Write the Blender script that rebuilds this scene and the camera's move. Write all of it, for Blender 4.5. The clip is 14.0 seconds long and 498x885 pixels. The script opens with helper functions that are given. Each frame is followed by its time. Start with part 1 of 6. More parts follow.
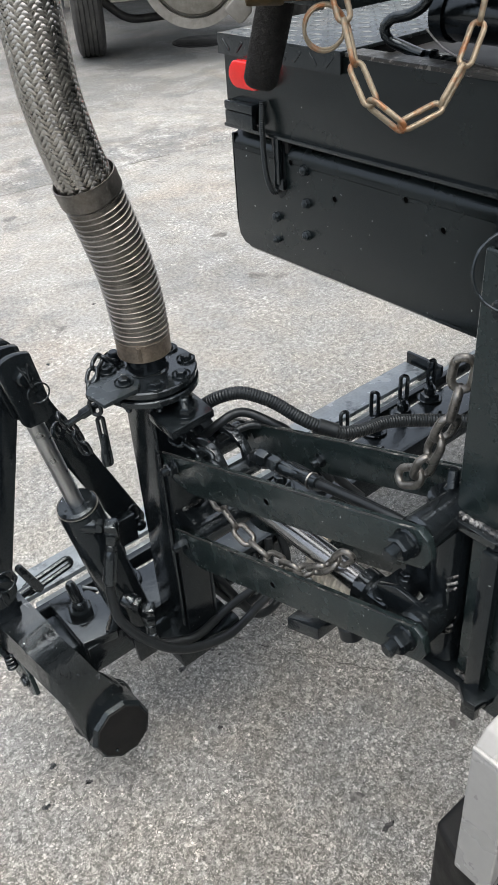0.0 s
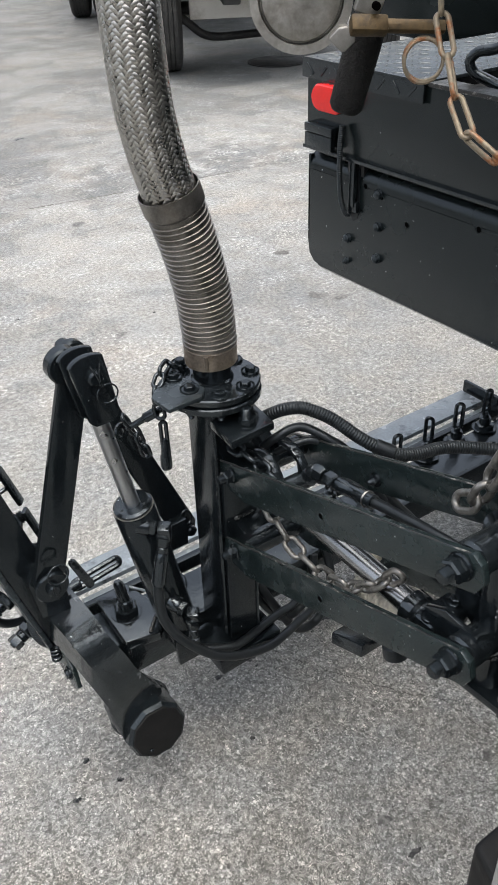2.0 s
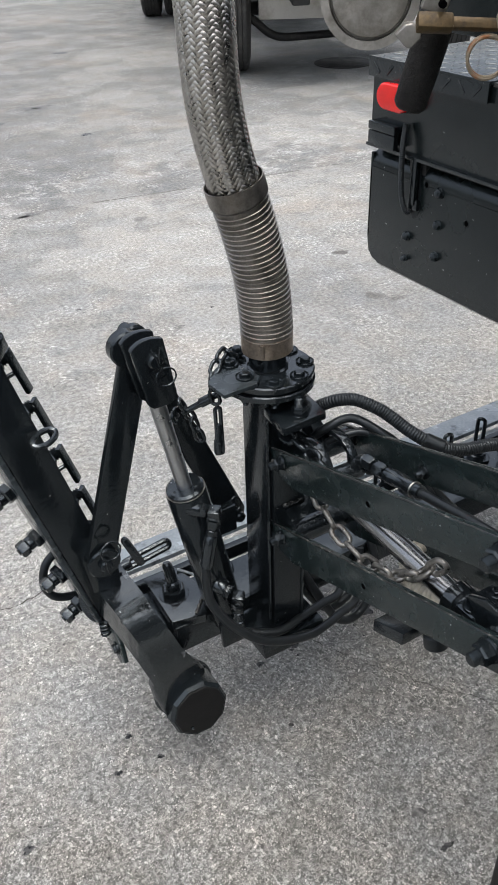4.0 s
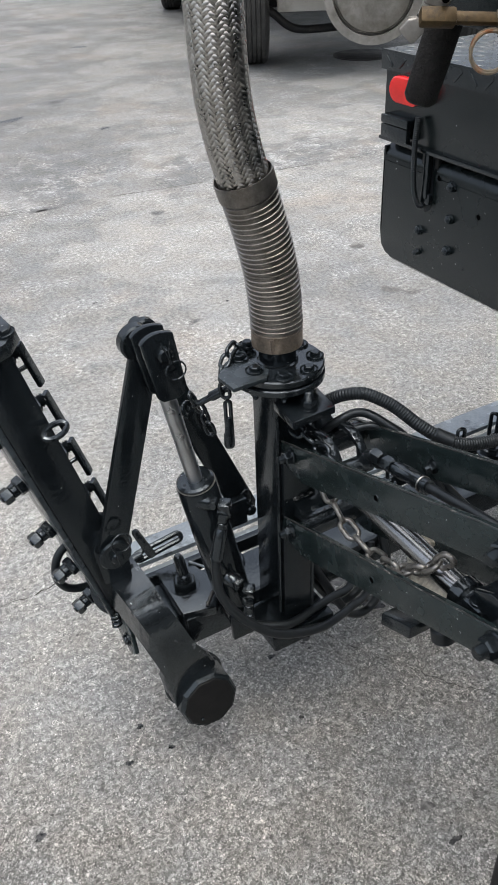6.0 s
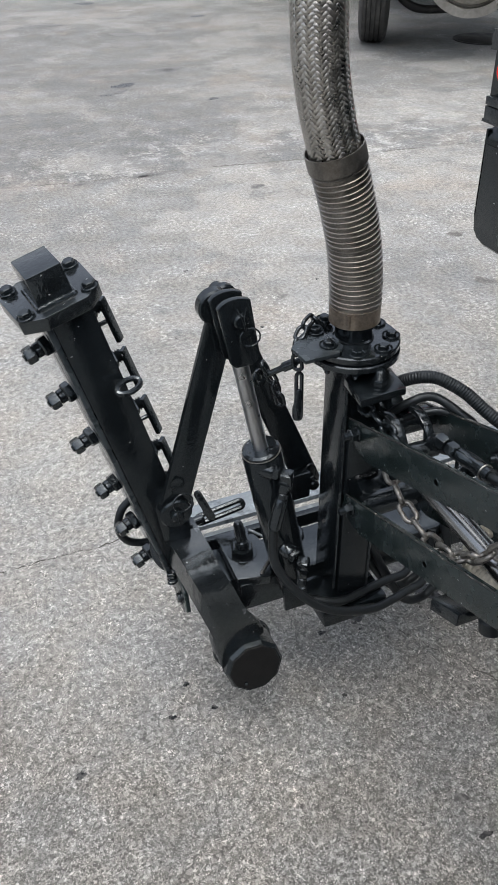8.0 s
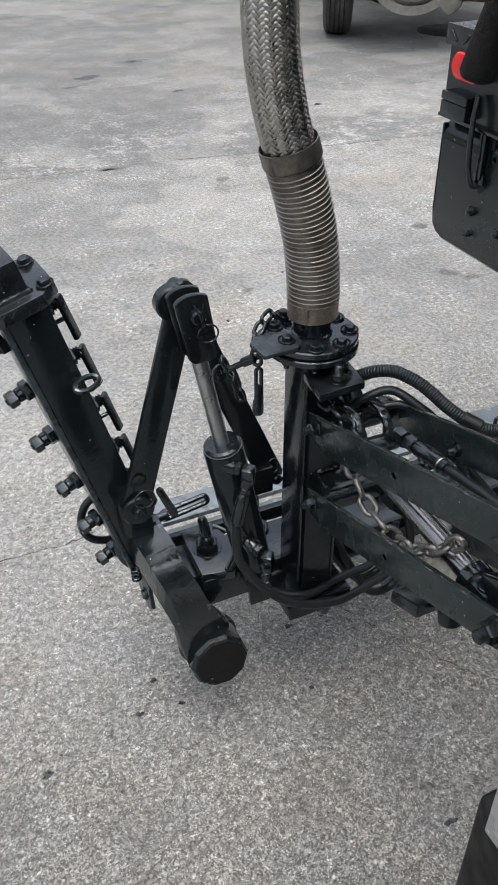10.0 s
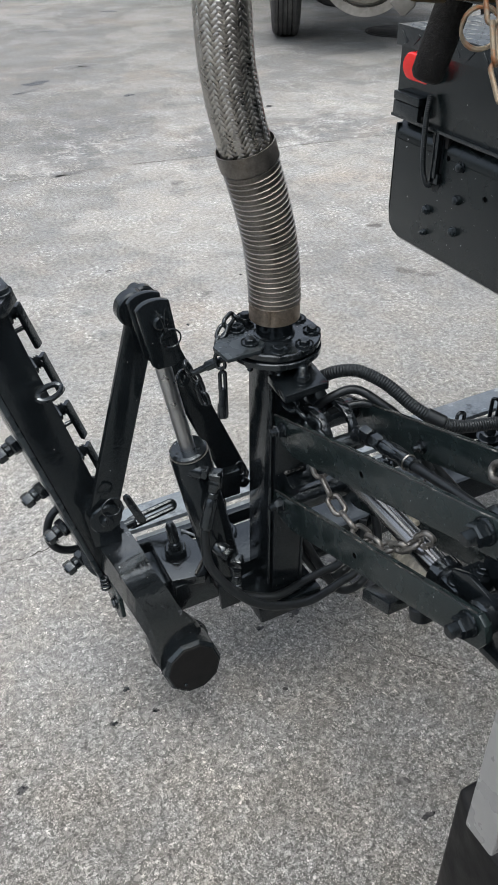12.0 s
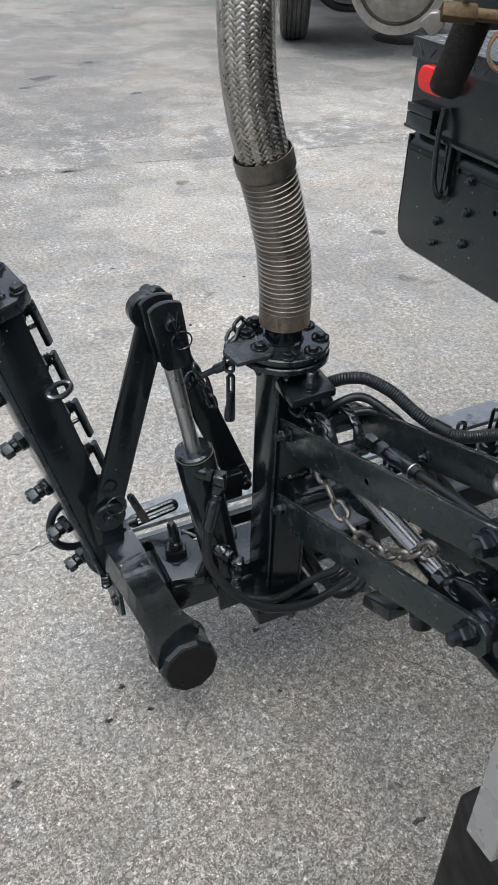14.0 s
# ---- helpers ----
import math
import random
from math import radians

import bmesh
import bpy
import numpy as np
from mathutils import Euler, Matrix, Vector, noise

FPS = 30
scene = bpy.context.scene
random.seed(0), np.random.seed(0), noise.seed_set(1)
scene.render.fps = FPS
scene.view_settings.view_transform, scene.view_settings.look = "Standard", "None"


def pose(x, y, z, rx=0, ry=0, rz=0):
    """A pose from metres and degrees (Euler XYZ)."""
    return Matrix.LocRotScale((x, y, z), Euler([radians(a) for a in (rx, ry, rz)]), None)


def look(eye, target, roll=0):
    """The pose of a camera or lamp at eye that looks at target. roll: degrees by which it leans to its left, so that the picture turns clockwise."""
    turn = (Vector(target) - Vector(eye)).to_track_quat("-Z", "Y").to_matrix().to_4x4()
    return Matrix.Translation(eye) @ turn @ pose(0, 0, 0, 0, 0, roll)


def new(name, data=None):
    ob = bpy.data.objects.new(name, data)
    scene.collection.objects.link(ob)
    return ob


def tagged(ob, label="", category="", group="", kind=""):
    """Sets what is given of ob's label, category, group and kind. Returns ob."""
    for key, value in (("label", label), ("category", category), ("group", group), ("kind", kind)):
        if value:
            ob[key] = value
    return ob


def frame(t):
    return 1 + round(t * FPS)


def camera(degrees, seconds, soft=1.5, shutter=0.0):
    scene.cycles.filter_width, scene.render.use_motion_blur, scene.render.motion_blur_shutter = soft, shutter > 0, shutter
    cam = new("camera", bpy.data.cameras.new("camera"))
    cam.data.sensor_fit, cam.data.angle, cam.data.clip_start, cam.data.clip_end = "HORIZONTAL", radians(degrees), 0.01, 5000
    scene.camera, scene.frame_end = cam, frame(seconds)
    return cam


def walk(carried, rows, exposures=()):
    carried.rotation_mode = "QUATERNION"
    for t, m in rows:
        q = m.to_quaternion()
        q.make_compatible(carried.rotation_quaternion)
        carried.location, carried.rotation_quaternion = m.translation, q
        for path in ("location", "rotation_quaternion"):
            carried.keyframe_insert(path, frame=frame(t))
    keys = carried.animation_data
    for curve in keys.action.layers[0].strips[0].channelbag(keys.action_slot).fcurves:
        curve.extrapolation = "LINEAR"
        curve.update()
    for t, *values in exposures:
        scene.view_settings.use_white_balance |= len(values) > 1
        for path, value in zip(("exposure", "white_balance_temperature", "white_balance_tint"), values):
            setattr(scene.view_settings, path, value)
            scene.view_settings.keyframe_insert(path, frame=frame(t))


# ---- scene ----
# The camera and its walk: seconds, eye, yaw, pitch, roll in degrees
cam = camera(33.24, 14.0, soft=0.75)
PATH = [
    (0.0, (0.0456, 0.0724, 1.4904), -37.905, -35.657, -4.292),
    (0.5, (0.0311, 0.0700, 1.4993), -38.775, -33.854, -1.579),
    (1.0, (0.0228, 0.0716, 1.4970), -38.805, -34.193, -1.475),
    (1.5, (0.0195, 0.0698, 1.4910), -35.835, -34.306, -1.842),
    (2.0, (0.0128, 0.0693, 1.4992), -34.423, -34.341, -1.966),
    (2.5, (0.0003, 0.0651, 1.5073), -34.581, -34.440, -1.601),
    (3.0, (-0.0140, 0.0442, 1.4997), -31.789, -34.184, -2.068),
    (3.2, (-0.0148, 0.0405, 1.5030), -30.781, -34.110, -2.301),
    (5.3, (-0.0054, 0.0367, 1.4958), -30.167, -34.407, -1.616),
    (5.5, (-0.0054, 0.0384, 1.4981), -30.033, -34.516, -1.886),
    (6.0, (-0.0026, 0.0257, 1.5036), -28.740, -34.561, -2.426),
    (6.5, (0.0136, 0.0482, 1.5063), -27.883, -34.454, -2.448),
    (7.0, (0.0022, 0.0164, 1.5026), -22.340, -35.030, -1.290),
    (7.2, (-0.0015, 0.0114, 1.5047), -21.910, -35.686, -0.747),
    (9.3, (0.0254, -0.0202, 1.4837), -23.432, -35.768, -0.410),
    (9.5, (0.0224, -0.0053, 1.4998), -24.089, -36.386, -0.057),
    (10.0, (0.0270, -0.0091, 1.5023), -24.302, -36.282, -0.224),
    (10.5, (0.0272, -0.0180, 1.5002), -25.454, -36.051, -1.037),
    (11.0, (0.0234, -0.0133, 1.4980), -26.731, -36.146, -0.535),
    (11.5, (0.0245, -0.0122, 1.5000), -27.100, -36.111, -0.495),
    (12.0, (0.0230, -0.0037, 1.5016), -27.487, -36.126, -0.309),
    (12.5, (0.0197, -0.0009, 1.4985), -28.150, -36.063, -0.216),
    (13.0, (0.0202, -0.0020, 1.4982), -29.036, -36.016, 0.238),
    (13.5, (0.0109, -0.0040, 1.5064), -28.862, -35.995, 0.482),
    (14.0, (0.0000, 0.0000, 1.5125), -28.112, -36.073, 1.891),
]


def aim(eye, yaw, pitch, roll):
    """The pose of a camera at eye that is turned to the left by yaw from +y, tilted up by pitch, and leans by roll."""
    y, p = radians(yaw), radians(pitch)
    way = Vector((-math.sin(y) * math.cos(p), math.cos(y) * math.cos(p), math.sin(p)))
    return look(eye, Vector(eye) + way, roll)


walk(cam, [(t, aim(eye, yaw, pitch, roll)) for t, eye, yaw, pitch, roll in PATH], exposures=((0.0, 1.22, 6770, 9), (1.5, 1.17, 6690, 9), (3.0, 1.03, 6630, 10), (5.5, 0.98, 6570, 10), (7.0, 0.89, 6550, 10), (9.5, 0.88, 6550, 10), (11.5, 0.92, 6570, 9), (14.0, 0.94, 6570, 10)))

# ---- light ----
world = bpy.data.worlds.new("sky")
scene.world = world
world.use_nodes = True
wn = world.node_tree.nodes
sky = wn.new("ShaderNodeTexSky")
sky.sky_type = "NISHITA"
sky.sun_disc = False
sky.sun_elevation = radians(80)
sky.sun_rotation = radians(200)
sky.air_density, sky.dust_density, sky.ozone_density = 1.0, 6.0, 0.9
wn["Background"].inputs["Strength"].default_value = 0.15
haze = wn.new("ShaderNodeHueSaturation")
haze.inputs["Saturation"].default_value = 0.5
world.node_tree.links.new(sky.outputs[0], haze.inputs["Color"])
world.node_tree.links.new(haze.outputs[0], wn["Background"].inputs["Color"])
sun = new("sun", bpy.data.lights.new("sun", "SUN"))
sun.data.energy, sun.data.angle, sun.data.color = 0.5, radians(100), (1.0, 1.0, 1.0)
sun.matrix_world = look((0.45, 0.25, 6.0), (0.8, 1.2, 0.0))


# ---- materials ----
def mat(name, colour, rough=0.5, metal=0.0, scale=40.0, vary=0.25, bump=0.15, fine=260.0, coat=0.0, dirt=None, dirt_glint_at=(0.62, 0.75), rough_vary=0.12, bump_m=0.002, gloss=0.5, tint=(1, 1, 1, 1), flecks=0.0):
    """A painted, metal or rubber surface with colour variation at two scales, uneven gloss, relief and dirty patches or
    painted glints.
    """
    m = bpy.data.materials.new(name)
    m.use_nodes = True
    nt = m.node_tree
    n, l = nt.nodes, nt.links
    b = n["Principled BSDF"]
    b.inputs["Metallic"].default_value = metal
    if coat:
        b.inputs["Coat Weight"].default_value = coat
        b.inputs["Coat Roughness"].default_value = 0.12
    b.inputs["Specular IOR Level"].default_value = gloss
    b.inputs["Specular Tint"].default_value = tint
    co = n.new("ShaderNodeNewGeometry")
    big = n.new("ShaderNodeTexNoise")
    big.inputs["Scale"].default_value, big.inputs["Detail"].default_value = scale, 5.0
    small = n.new("ShaderNodeTexNoise")
    small.inputs["Scale"].default_value, small.inputs["Detail"].default_value = fine, 3.0
    l.new(co.outputs["Position"], big.inputs["Vector"])
    l.new(co.outputs["Position"], small.inputs["Vector"])
    mix = n.new("ShaderNodeMix")
    mix.data_type = "RGBA"
    dark = tuple(c * (1 - vary) for c in colour[:3]) + (1,)
    light = tuple(min(1, c * (1 + vary)) for c in colour[:3]) + (1,)
    mix.inputs["A"].default_value, mix.inputs["B"].default_value = dark, light
    add = n.new("ShaderNodeMath")
    add.operation = "MULTIPLY_ADD"
    add.inputs[1].default_value, add.inputs[2].default_value = 0.4, 0.0
    l.new(small.outputs["Fac"], add.inputs[0])
    add2 = n.new("ShaderNodeMath")
    add2.operation = "MULTIPLY_ADD"
    add2.inputs[1].default_value = 0.6
    l.new(big.outputs["Fac"], add2.inputs[0])
    l.new(add.outputs[0], add2.inputs[2])
    ramp = n.new("ShaderNodeMapRange")
    ramp.inputs["From Min"].default_value, ramp.inputs["From Max"].default_value = 0.3, 0.7
    l.new(add2.outputs[0], ramp.inputs["Value"])
    l.new(ramp.outputs[0], mix.inputs["Factor"])
    out = mix.outputs["Result"]
    if dirt:
        dn = n.new("ShaderNodeTexNoise")
        dn.inputs["Scale"].default_value, dn.inputs["Detail"].default_value, dn.inputs["Roughness"].default_value = scale * 0.8, 9.0, 0.68
        l.new(co.outputs["Position"], dn.inputs["Vector"])
        dr = n.new("ShaderNodeMapRange")
        dr.inputs["From Min"].default_value, dr.inputs["From Max"].default_value = dirt_glint_at
        l.new(dn.outputs["Fac"], dr.inputs["Value"])
        dm = n.new("ShaderNodeMix")
        dm.data_type = "RGBA"
        dm.inputs["B"].default_value = (*dirt, 1)
        l.new(out, dm.inputs["A"])
        l.new(dr.outputs[0], dm.inputs["Factor"])
        out = dm.outputs["Result"]
    if flecks:
        cell = n.new("ShaderNodeTexVoronoi")
        cell.inputs["Scale"].default_value = 120.0
        bend = n.new("ShaderNodeVectorMath")
        bend.operation = "MULTIPLY_ADD"
        bend.inputs[1].default_value = (0.006, 0.006, 0.006)
        ragged = n.new("ShaderNodeTexNoise")
        ragged.inputs["Scale"].default_value = 420.0
        l.new(co.outputs["Position"], ragged.inputs["Vector"])
        l.new(ragged.outputs["Color"], bend.inputs[0])
        l.new(co.outputs["Position"], bend.inputs[2])
        l.new(bend.outputs[0], cell.inputs["Vector"])
        pick = n.new("ShaderNodeSeparateColor")
        l.new(cell.outputs["Color"], pick.inputs[0])
        few = n.new("ShaderNodeMath")
        few.operation = "LESS_THAN"
        few.inputs[1].default_value = flecks
        l.new(pick.outputs[0], few.inputs[0])
        size = n.new("ShaderNodeMath")
        size.operation = "MULTIPLY"
        size.inputs[1].default_value = 0.17
        l.new(pick.outputs[1], size.inputs[0])
        near = n.new("ShaderNodeMath")
        near.operation = "LESS_THAN"
        l.new(cell.outputs["Distance"], near.inputs[0])
        l.new(size.outputs[0], near.inputs[1])
        both = n.new("ShaderNodeMath")
        both.operation = "MULTIPLY"
        l.new(few.outputs[0], both.inputs[0])
        l.new(near.outputs[0], both.inputs[1])
        fm = n.new("ShaderNodeMix")
        fm.data_type = "RGBA"
        fm.inputs["B"].default_value = (0.27, 0.28, 0.28, 1)
        l.new(out, fm.inputs["A"])
        l.new(both.outputs[0], fm.inputs["Factor"])
        out = fm.outputs["Result"]
    l.new(out, b.inputs["Base Color"])
    rr = n.new("ShaderNodeMapRange")
    rr.inputs["From Min"].default_value, rr.inputs["From Max"].default_value = 0.3, 0.7
    rr.inputs["To Min"].default_value, rr.inputs["To Max"].default_value = max(0.03, rough - rough_vary), min(1, rough + rough_vary)
    l.new(big.outputs["Fac"], rr.inputs["Value"])
    l.new(rr.outputs[0], b.inputs["Roughness"])
    bp = n.new("ShaderNodeBump")
    bp.inputs["Strength"].default_value, bp.inputs["Distance"].default_value = bump, bump_m
    l.new(add2.outputs[0], bp.inputs["Height"])
    l.new(bp.outputs[0], b.inputs["Normal"])
    return m


M_BLACK = mat("black_gloss_paint", (0.0085, 0.0112, 0.0132), 0.15, scale=22, bump=0.42, fine=130, dirt=(0.03, 0.033, 0.035), dirt_glint_at=(0.66, 0.84), rough_vary=0.1, bump_m=0.0016, gloss=0.5, tint=(0.80, 0.92, 1.0, 1), flecks=0.05)
# Its sparse pale bluish patches are sky glints painted into the colour.
M_BLACK_THICK = mat("thick_brushed_black_paint", (0.0092, 0.0116, 0.0134), 0.12, scale=48, bump=0.62, fine=150, dirt=(0.07, 0.08, 0.088), dirt_glint_at=(0.70, 0.76), rough_vary=0.08, bump_m=0.0026, gloss=0.8, tint=(0.80, 0.92, 1.0, 1), flecks=0.10)
M_ARM = mat("satin_black_paint", (0.0135, 0.0215, 0.0220), 0.24, scale=34, bump=0.10, fine=220, dirt=(0.05, 0.054, 0.055), dirt_glint_at=(0.64, 0.78), rough_vary=0.1, bump_m=0.0016, gloss=0.55, tint=(0.82, 0.92, 1.0, 1), flecks=0.05)
M_PANEL = mat("satin_black_truck_paint", (0.0075, 0.0112, 0.0116), 0.21, scale=7, bump=0.2, fine=90, dirt=(0.045, 0.05, 0.05), dirt_glint_at=(0.68, 0.80), tint=(0.82, 0.92, 1.0, 1), flecks=0.035)
# Pale patches paint bluish sky highlights onto the lumps.
M_LUMPY = mat("lumpy_wet_black_paint", (0.0092, 0.0116, 0.0134), 0.15, scale=24, bump=0.5, fine=90, dirt=(0.09, 0.10, 0.108), dirt_glint_at=(0.63, 0.68), rough_vary=0.1, bump_m=0.0036, gloss=1.0, tint=(0.84, 0.94, 1.0, 1), flecks=0.14)
M_MATT = mat("matt_black_rubber", (0.007, 0.0075, 0.008), 0.6, scale=30, bump=0.3, fine=200, gloss=0.25)
M_JOINT = mat("dirt_filled_joint", (0.12, 0.118, 0.11), 0.9, scale=30, vary=0.5)

M_EDGE = mat("worn_black_edge", (0.02, 0.021, 0.021), 0.4, scale=80, bump=0.6, fine=300, dirt=(0.22, 0.215, 0.2), dirt_glint_at=(0.56, 0.62))
M_WELD = mat("scuffed_weld_paint", (0.016, 0.018, 0.019), 0.22, scale=120, vary=0.4, bump=0.8, fine=320, dirt=(0.24, 0.245, 0.24), dirt_glint_at=(0.53, 0.60), bump_m=0.003, gloss=0.8)
# Slate colour holds painted sky sheen on flat plates; plain grey on bolts and strip.
M_SLATE = mat("weathered_slate_paint_sheen", (0.030, 0.038, 0.043), 0.28, scale=30, bump=0.3, fine=140, dirt=(0.012, 0.015, 0.017), dirt_glint_at=(0.56, 0.68), tint=(0.82, 0.92, 1.0, 1), flecks=0.08)

# The pale base colour carries the sky sheen of a glossy dark plate.
M_SHEENPLATE = mat("weathered_plate_sky_sheen", (0.20, 0.228, 0.250), 0.24, scale=18, bump=0.25, fine=160, dirt=(0.03, 0.034, 0.038), dirt_glint_at=(0.58, 0.72), gloss=1.0, tint=(0.82, 0.92, 1.0, 1))
M_RUBBER = mat("black_rubber", (0.010, 0.0118, 0.0130), 0.42, scale=60, bump=0.3, fine=320, dirt=(0.04, 0.041, 0.042), dirt_glint_at=(0.66, 0.8), tint=(0.82, 0.92, 1.0, 1))
M_FOAM = mat("black_foam", (0.011, 0.011, 0.011), 0.85, scale=120, bump=1.0, fine=420, bump_m=0.006)
M_HOLE = mat("unlit_hole", (0.002, 0.002, 0.002), 0.95, scale=60, bump=0.0, gloss=0.0)
M_TYRE = mat("dusty_tyre_rubber", (0.035, 0.035, 0.034), 0.8, scale=12, bump=0.5, fine=90, dirt=(0.1, 0.098, 0.09), dirt_glint_at=(0.5, 0.8))
M_CHROME = mat("worn_chrome", (0.50, 0.52, 0.54), 0.34, metal=1.0, scale=50, vary=0.1, bump=0.015, fine=400)
M_BARREL = mat("bare_steel_barrel", (0.34, 0.35, 0.36), 0.24, metal=1.0, scale=16, vary=0.12, bump=0.0, fine=400, rough_vary=0.05)
M_STEEL = mat("oily_steel", (0.32, 0.31, 0.3), 0.35, metal=1.0, scale=40, vary=0.3, bump=0.2, dirt=(0.05, 0.045, 0.04), dirt_glint_at=(0.52, 0.7))
M_BRAID = mat("stainless_braid", (0.46, 0.445, 0.415), 0.34, metal=1.0, scale=60, vary=0.3, bump=0.1, fine=500)
M_SLEEVE = mat("stainless_sleeve", (0.255, 0.243, 0.226), 0.46, metal=1.0, scale=22, vary=0.3, bump=0.08, fine=300, dirt=(0.13, 0.115, 0.095), dirt_glint_at=(0.52, 0.72))
M_COLLAR = mat("heat_tinted_collar", (0.31, 0.265, 0.22), 0.42, metal=0.9, scale=45, vary=0.35, bump=0.25, dirt=(0.16, 0.11, 0.07), dirt_glint_at=(0.5, 0.66))
M_ALU = mat("cast_aluminium", (0.31, 0.302, 0.282), 0.5, metal=0.75, scale=45, vary=0.22, bump=0.4, fine=300, dirt=(0.17, 0.16, 0.14), dirt_glint_at=(0.52, 0.72))
M_BRASS = mat("dirty_bronze", (0.085, 0.058, 0.026), 0.5, metal=0.5, scale=60, vary=0.4, bump=0.4, fine=300, dirt=(0.025, 0.021, 0.016), dirt_glint_at=(0.50, 0.66))
M_RUSTCHAIN = mat("rusty_zinc_chain", (0.27, 0.225, 0.16), 0.46, metal=0.5, scale=90, vary=0.35, bump=0.3, fine=400, dirt=(0.28, 0.115, 0.045), dirt_glint_at=(0.5, 0.62))
M_CHAIN = mat("oily_steel_chain", (0.225, 0.22, 0.207), 0.36, metal=0.8, scale=70, vary=0.35, bump=0.3, fine=300, dirt=(0.075, 0.066, 0.056), dirt_glint_at=(0.52, 0.68))
M_SILVER = mat("silver_grey_paint", (0.30, 0.305, 0.302), 0.3, scale=26, vary=0.08, bump=0.12, fine=200, dirt=(0.3, 0.3, 0.29), dirt_glint_at=(0.62, 0.8))
M_WHITE = mat("dirty_white_paint", (0.52, 0.51, 0.48), 0.5, scale=6, vary=0.15, bump=0.1, dirt=(0.26, 0.23, 0.19), dirt_glint_at=(0.5, 0.75))
M_DARK = mat("dark_chassis", (0.02, 0.02, 0.02), 0.6, scale=10, bump=0.3, dirt=(0.06, 0.055, 0.05), dirt_glint_at=(0.55, 0.8))
M_ROPE = mat("braided_cord", (0.5, 0.48, 0.42), 0.8, scale=120, vary=0.3, bump=0.6)


M_RED = mat("red_lens", (0.85, 0.010, 0.008), 0.12, scale=30, vary=0.12, bump=0.05, coat=0.6)


# ---- mesh helpers ----
ORIGIN = {}


def thing(name, at, label, category, group="", kind=""):
    """An Empty at the base of a thing, which parents its parts."""
    ob = new(name)
    ob.empty_display_size = 0.05
    ob.location = at
    ORIGIN[ob.name] = Vector(at)
    return tagged(ob, label, category, group, kind)


def part(name, bm, material, parent=None, label="", angle=35.0):
    """Links a bmesh, drawn in the world's place, as one mesh object under a thing or a part."""
    origin = ORIGIN[parent.name] if parent else Vector((0, 0, 0))
    if parent:
        bm.transform(Matrix.Translation(-origin))
    bmesh.ops.recalc_face_normals(bm, faces=bm.faces)
    me = bpy.data.meshes.new(name)
    bm.to_mesh(me)
    bm.free()
    me.materials.append(material)
    me.polygons.foreach_set("use_smooth", [True] * len(me.polygons))
    me.set_sharp_from_angle(angle=radians(angle))
    ob = new(name, me)
    if parent:
        ob.parent = parent
        ORIGIN[ob.name] = origin
    if label:
        ob["label"] = label
    return ob


def bevelled(bm, size, segments=1, least=0.5):
    if size > 0:
        edges = [e for e in bm.edges if len(e.link_faces) == 2 and e.calc_face_angle(0) > least]
        bmesh.ops.bevel(bm, geom=edges, offset=size, segments=segments, affect="EDGES", profile=0.6, clamp_overlap=True)
    return bm


def box(lo, hi, bevel=0.002, segments=2):
    bm = bmesh.new()
    bmesh.ops.create_cube(bm, size=1)
    lo, hi = Vector(lo), Vector(hi)
    for v in bm.verts:
        v.co = Vector([(lo[k] + hi[k]) / 2 + v.co[k] * (hi[k] - lo[k]) for k in range(3)])
    return bevelled(bm, bevel, segments)


def prism(outline, axis, lo, hi, bevel=0.0015, segments=2):
    """A flat plate: an outline in the two other axes (in x, y, z order), between lo and hi along the axis."""
    bm = bmesh.new()
    k = "xyz".index(axis)

    def at(p, d):
        c = list(p)
        c.insert(k, d)
        return bm.verts.new(c)

    low, high = [at(p, lo) for p in outline], [at(p, hi) for p in outline]
    n = len(outline)
    bm.faces.new(low)
    bm.faces.new(high[::-1])
    for i in range(n):
        bm.faces.new((low[i], high[i], high[(i + 1) % n], low[(i + 1) % n]))
    bmesh.ops.recalc_face_normals(bm, faces=bm.faces)
    return bevelled(bm, bevel, segments)


def frame_to(p, q):
    p, q = Vector(p), Vector(q)
    return Matrix.Translation(p) @ (q - p).to_track_quat("Z", "Y").to_matrix().to_4x4(), (q - p).length


def lathe(p, q, profile, segs=28):
    """A turned solid from p to q: profile rows of (share of the length, radius)."""
    bm = bmesh.new()
    m, length = frame_to(p, q)
    rings = []
    for s, r in profile:
        rings.append([bm.verts.new(m @ Vector((r * math.cos(a), r * math.sin(a), s * length))) for a in [2 * math.pi * k / segs for k in range(segs)]])
    for a, b in zip(rings, rings[1:]):
        for k in range(segs):
            bm.faces.new((a[k], a[(k + 1) % segs], b[(k + 1) % segs], b[k]))
    bm.faces.new(rings[0][::-1])
    bm.faces.new(rings[-1])
    return bm


def rod(p, q, r, segs=20, chamfer=0.08):
    c = min(r * 0.25, 0.003)
    length = (Vector(q) - Vector(p)).length
    s = c / length
    return lathe(p, q, [(0, r - c), (s, r), (1 - s, r), (1, r - c)], segs)


def pipe(p, q, r, inner, segs=32):
    """An open tube with a wall."""
    bm = bmesh.new()
    m, length = frame_to(p, q)
    rings = [[bm.verts.new(m @ Vector((rr * math.cos(a), rr * math.sin(a), z))) for a in [2 * math.pi * k / segs for k in range(segs)]] for rr, z in ((r, 0), (r, length), (inner, length), (inner, 0))]
    for i in range(4):
        a, b = rings[i], rings[(i + 1) % 4]
        for k in range(segs):
            bm.faces.new((a[k], a[(k + 1) % segs], b[(k + 1) % segs], b[k]))
    return bm


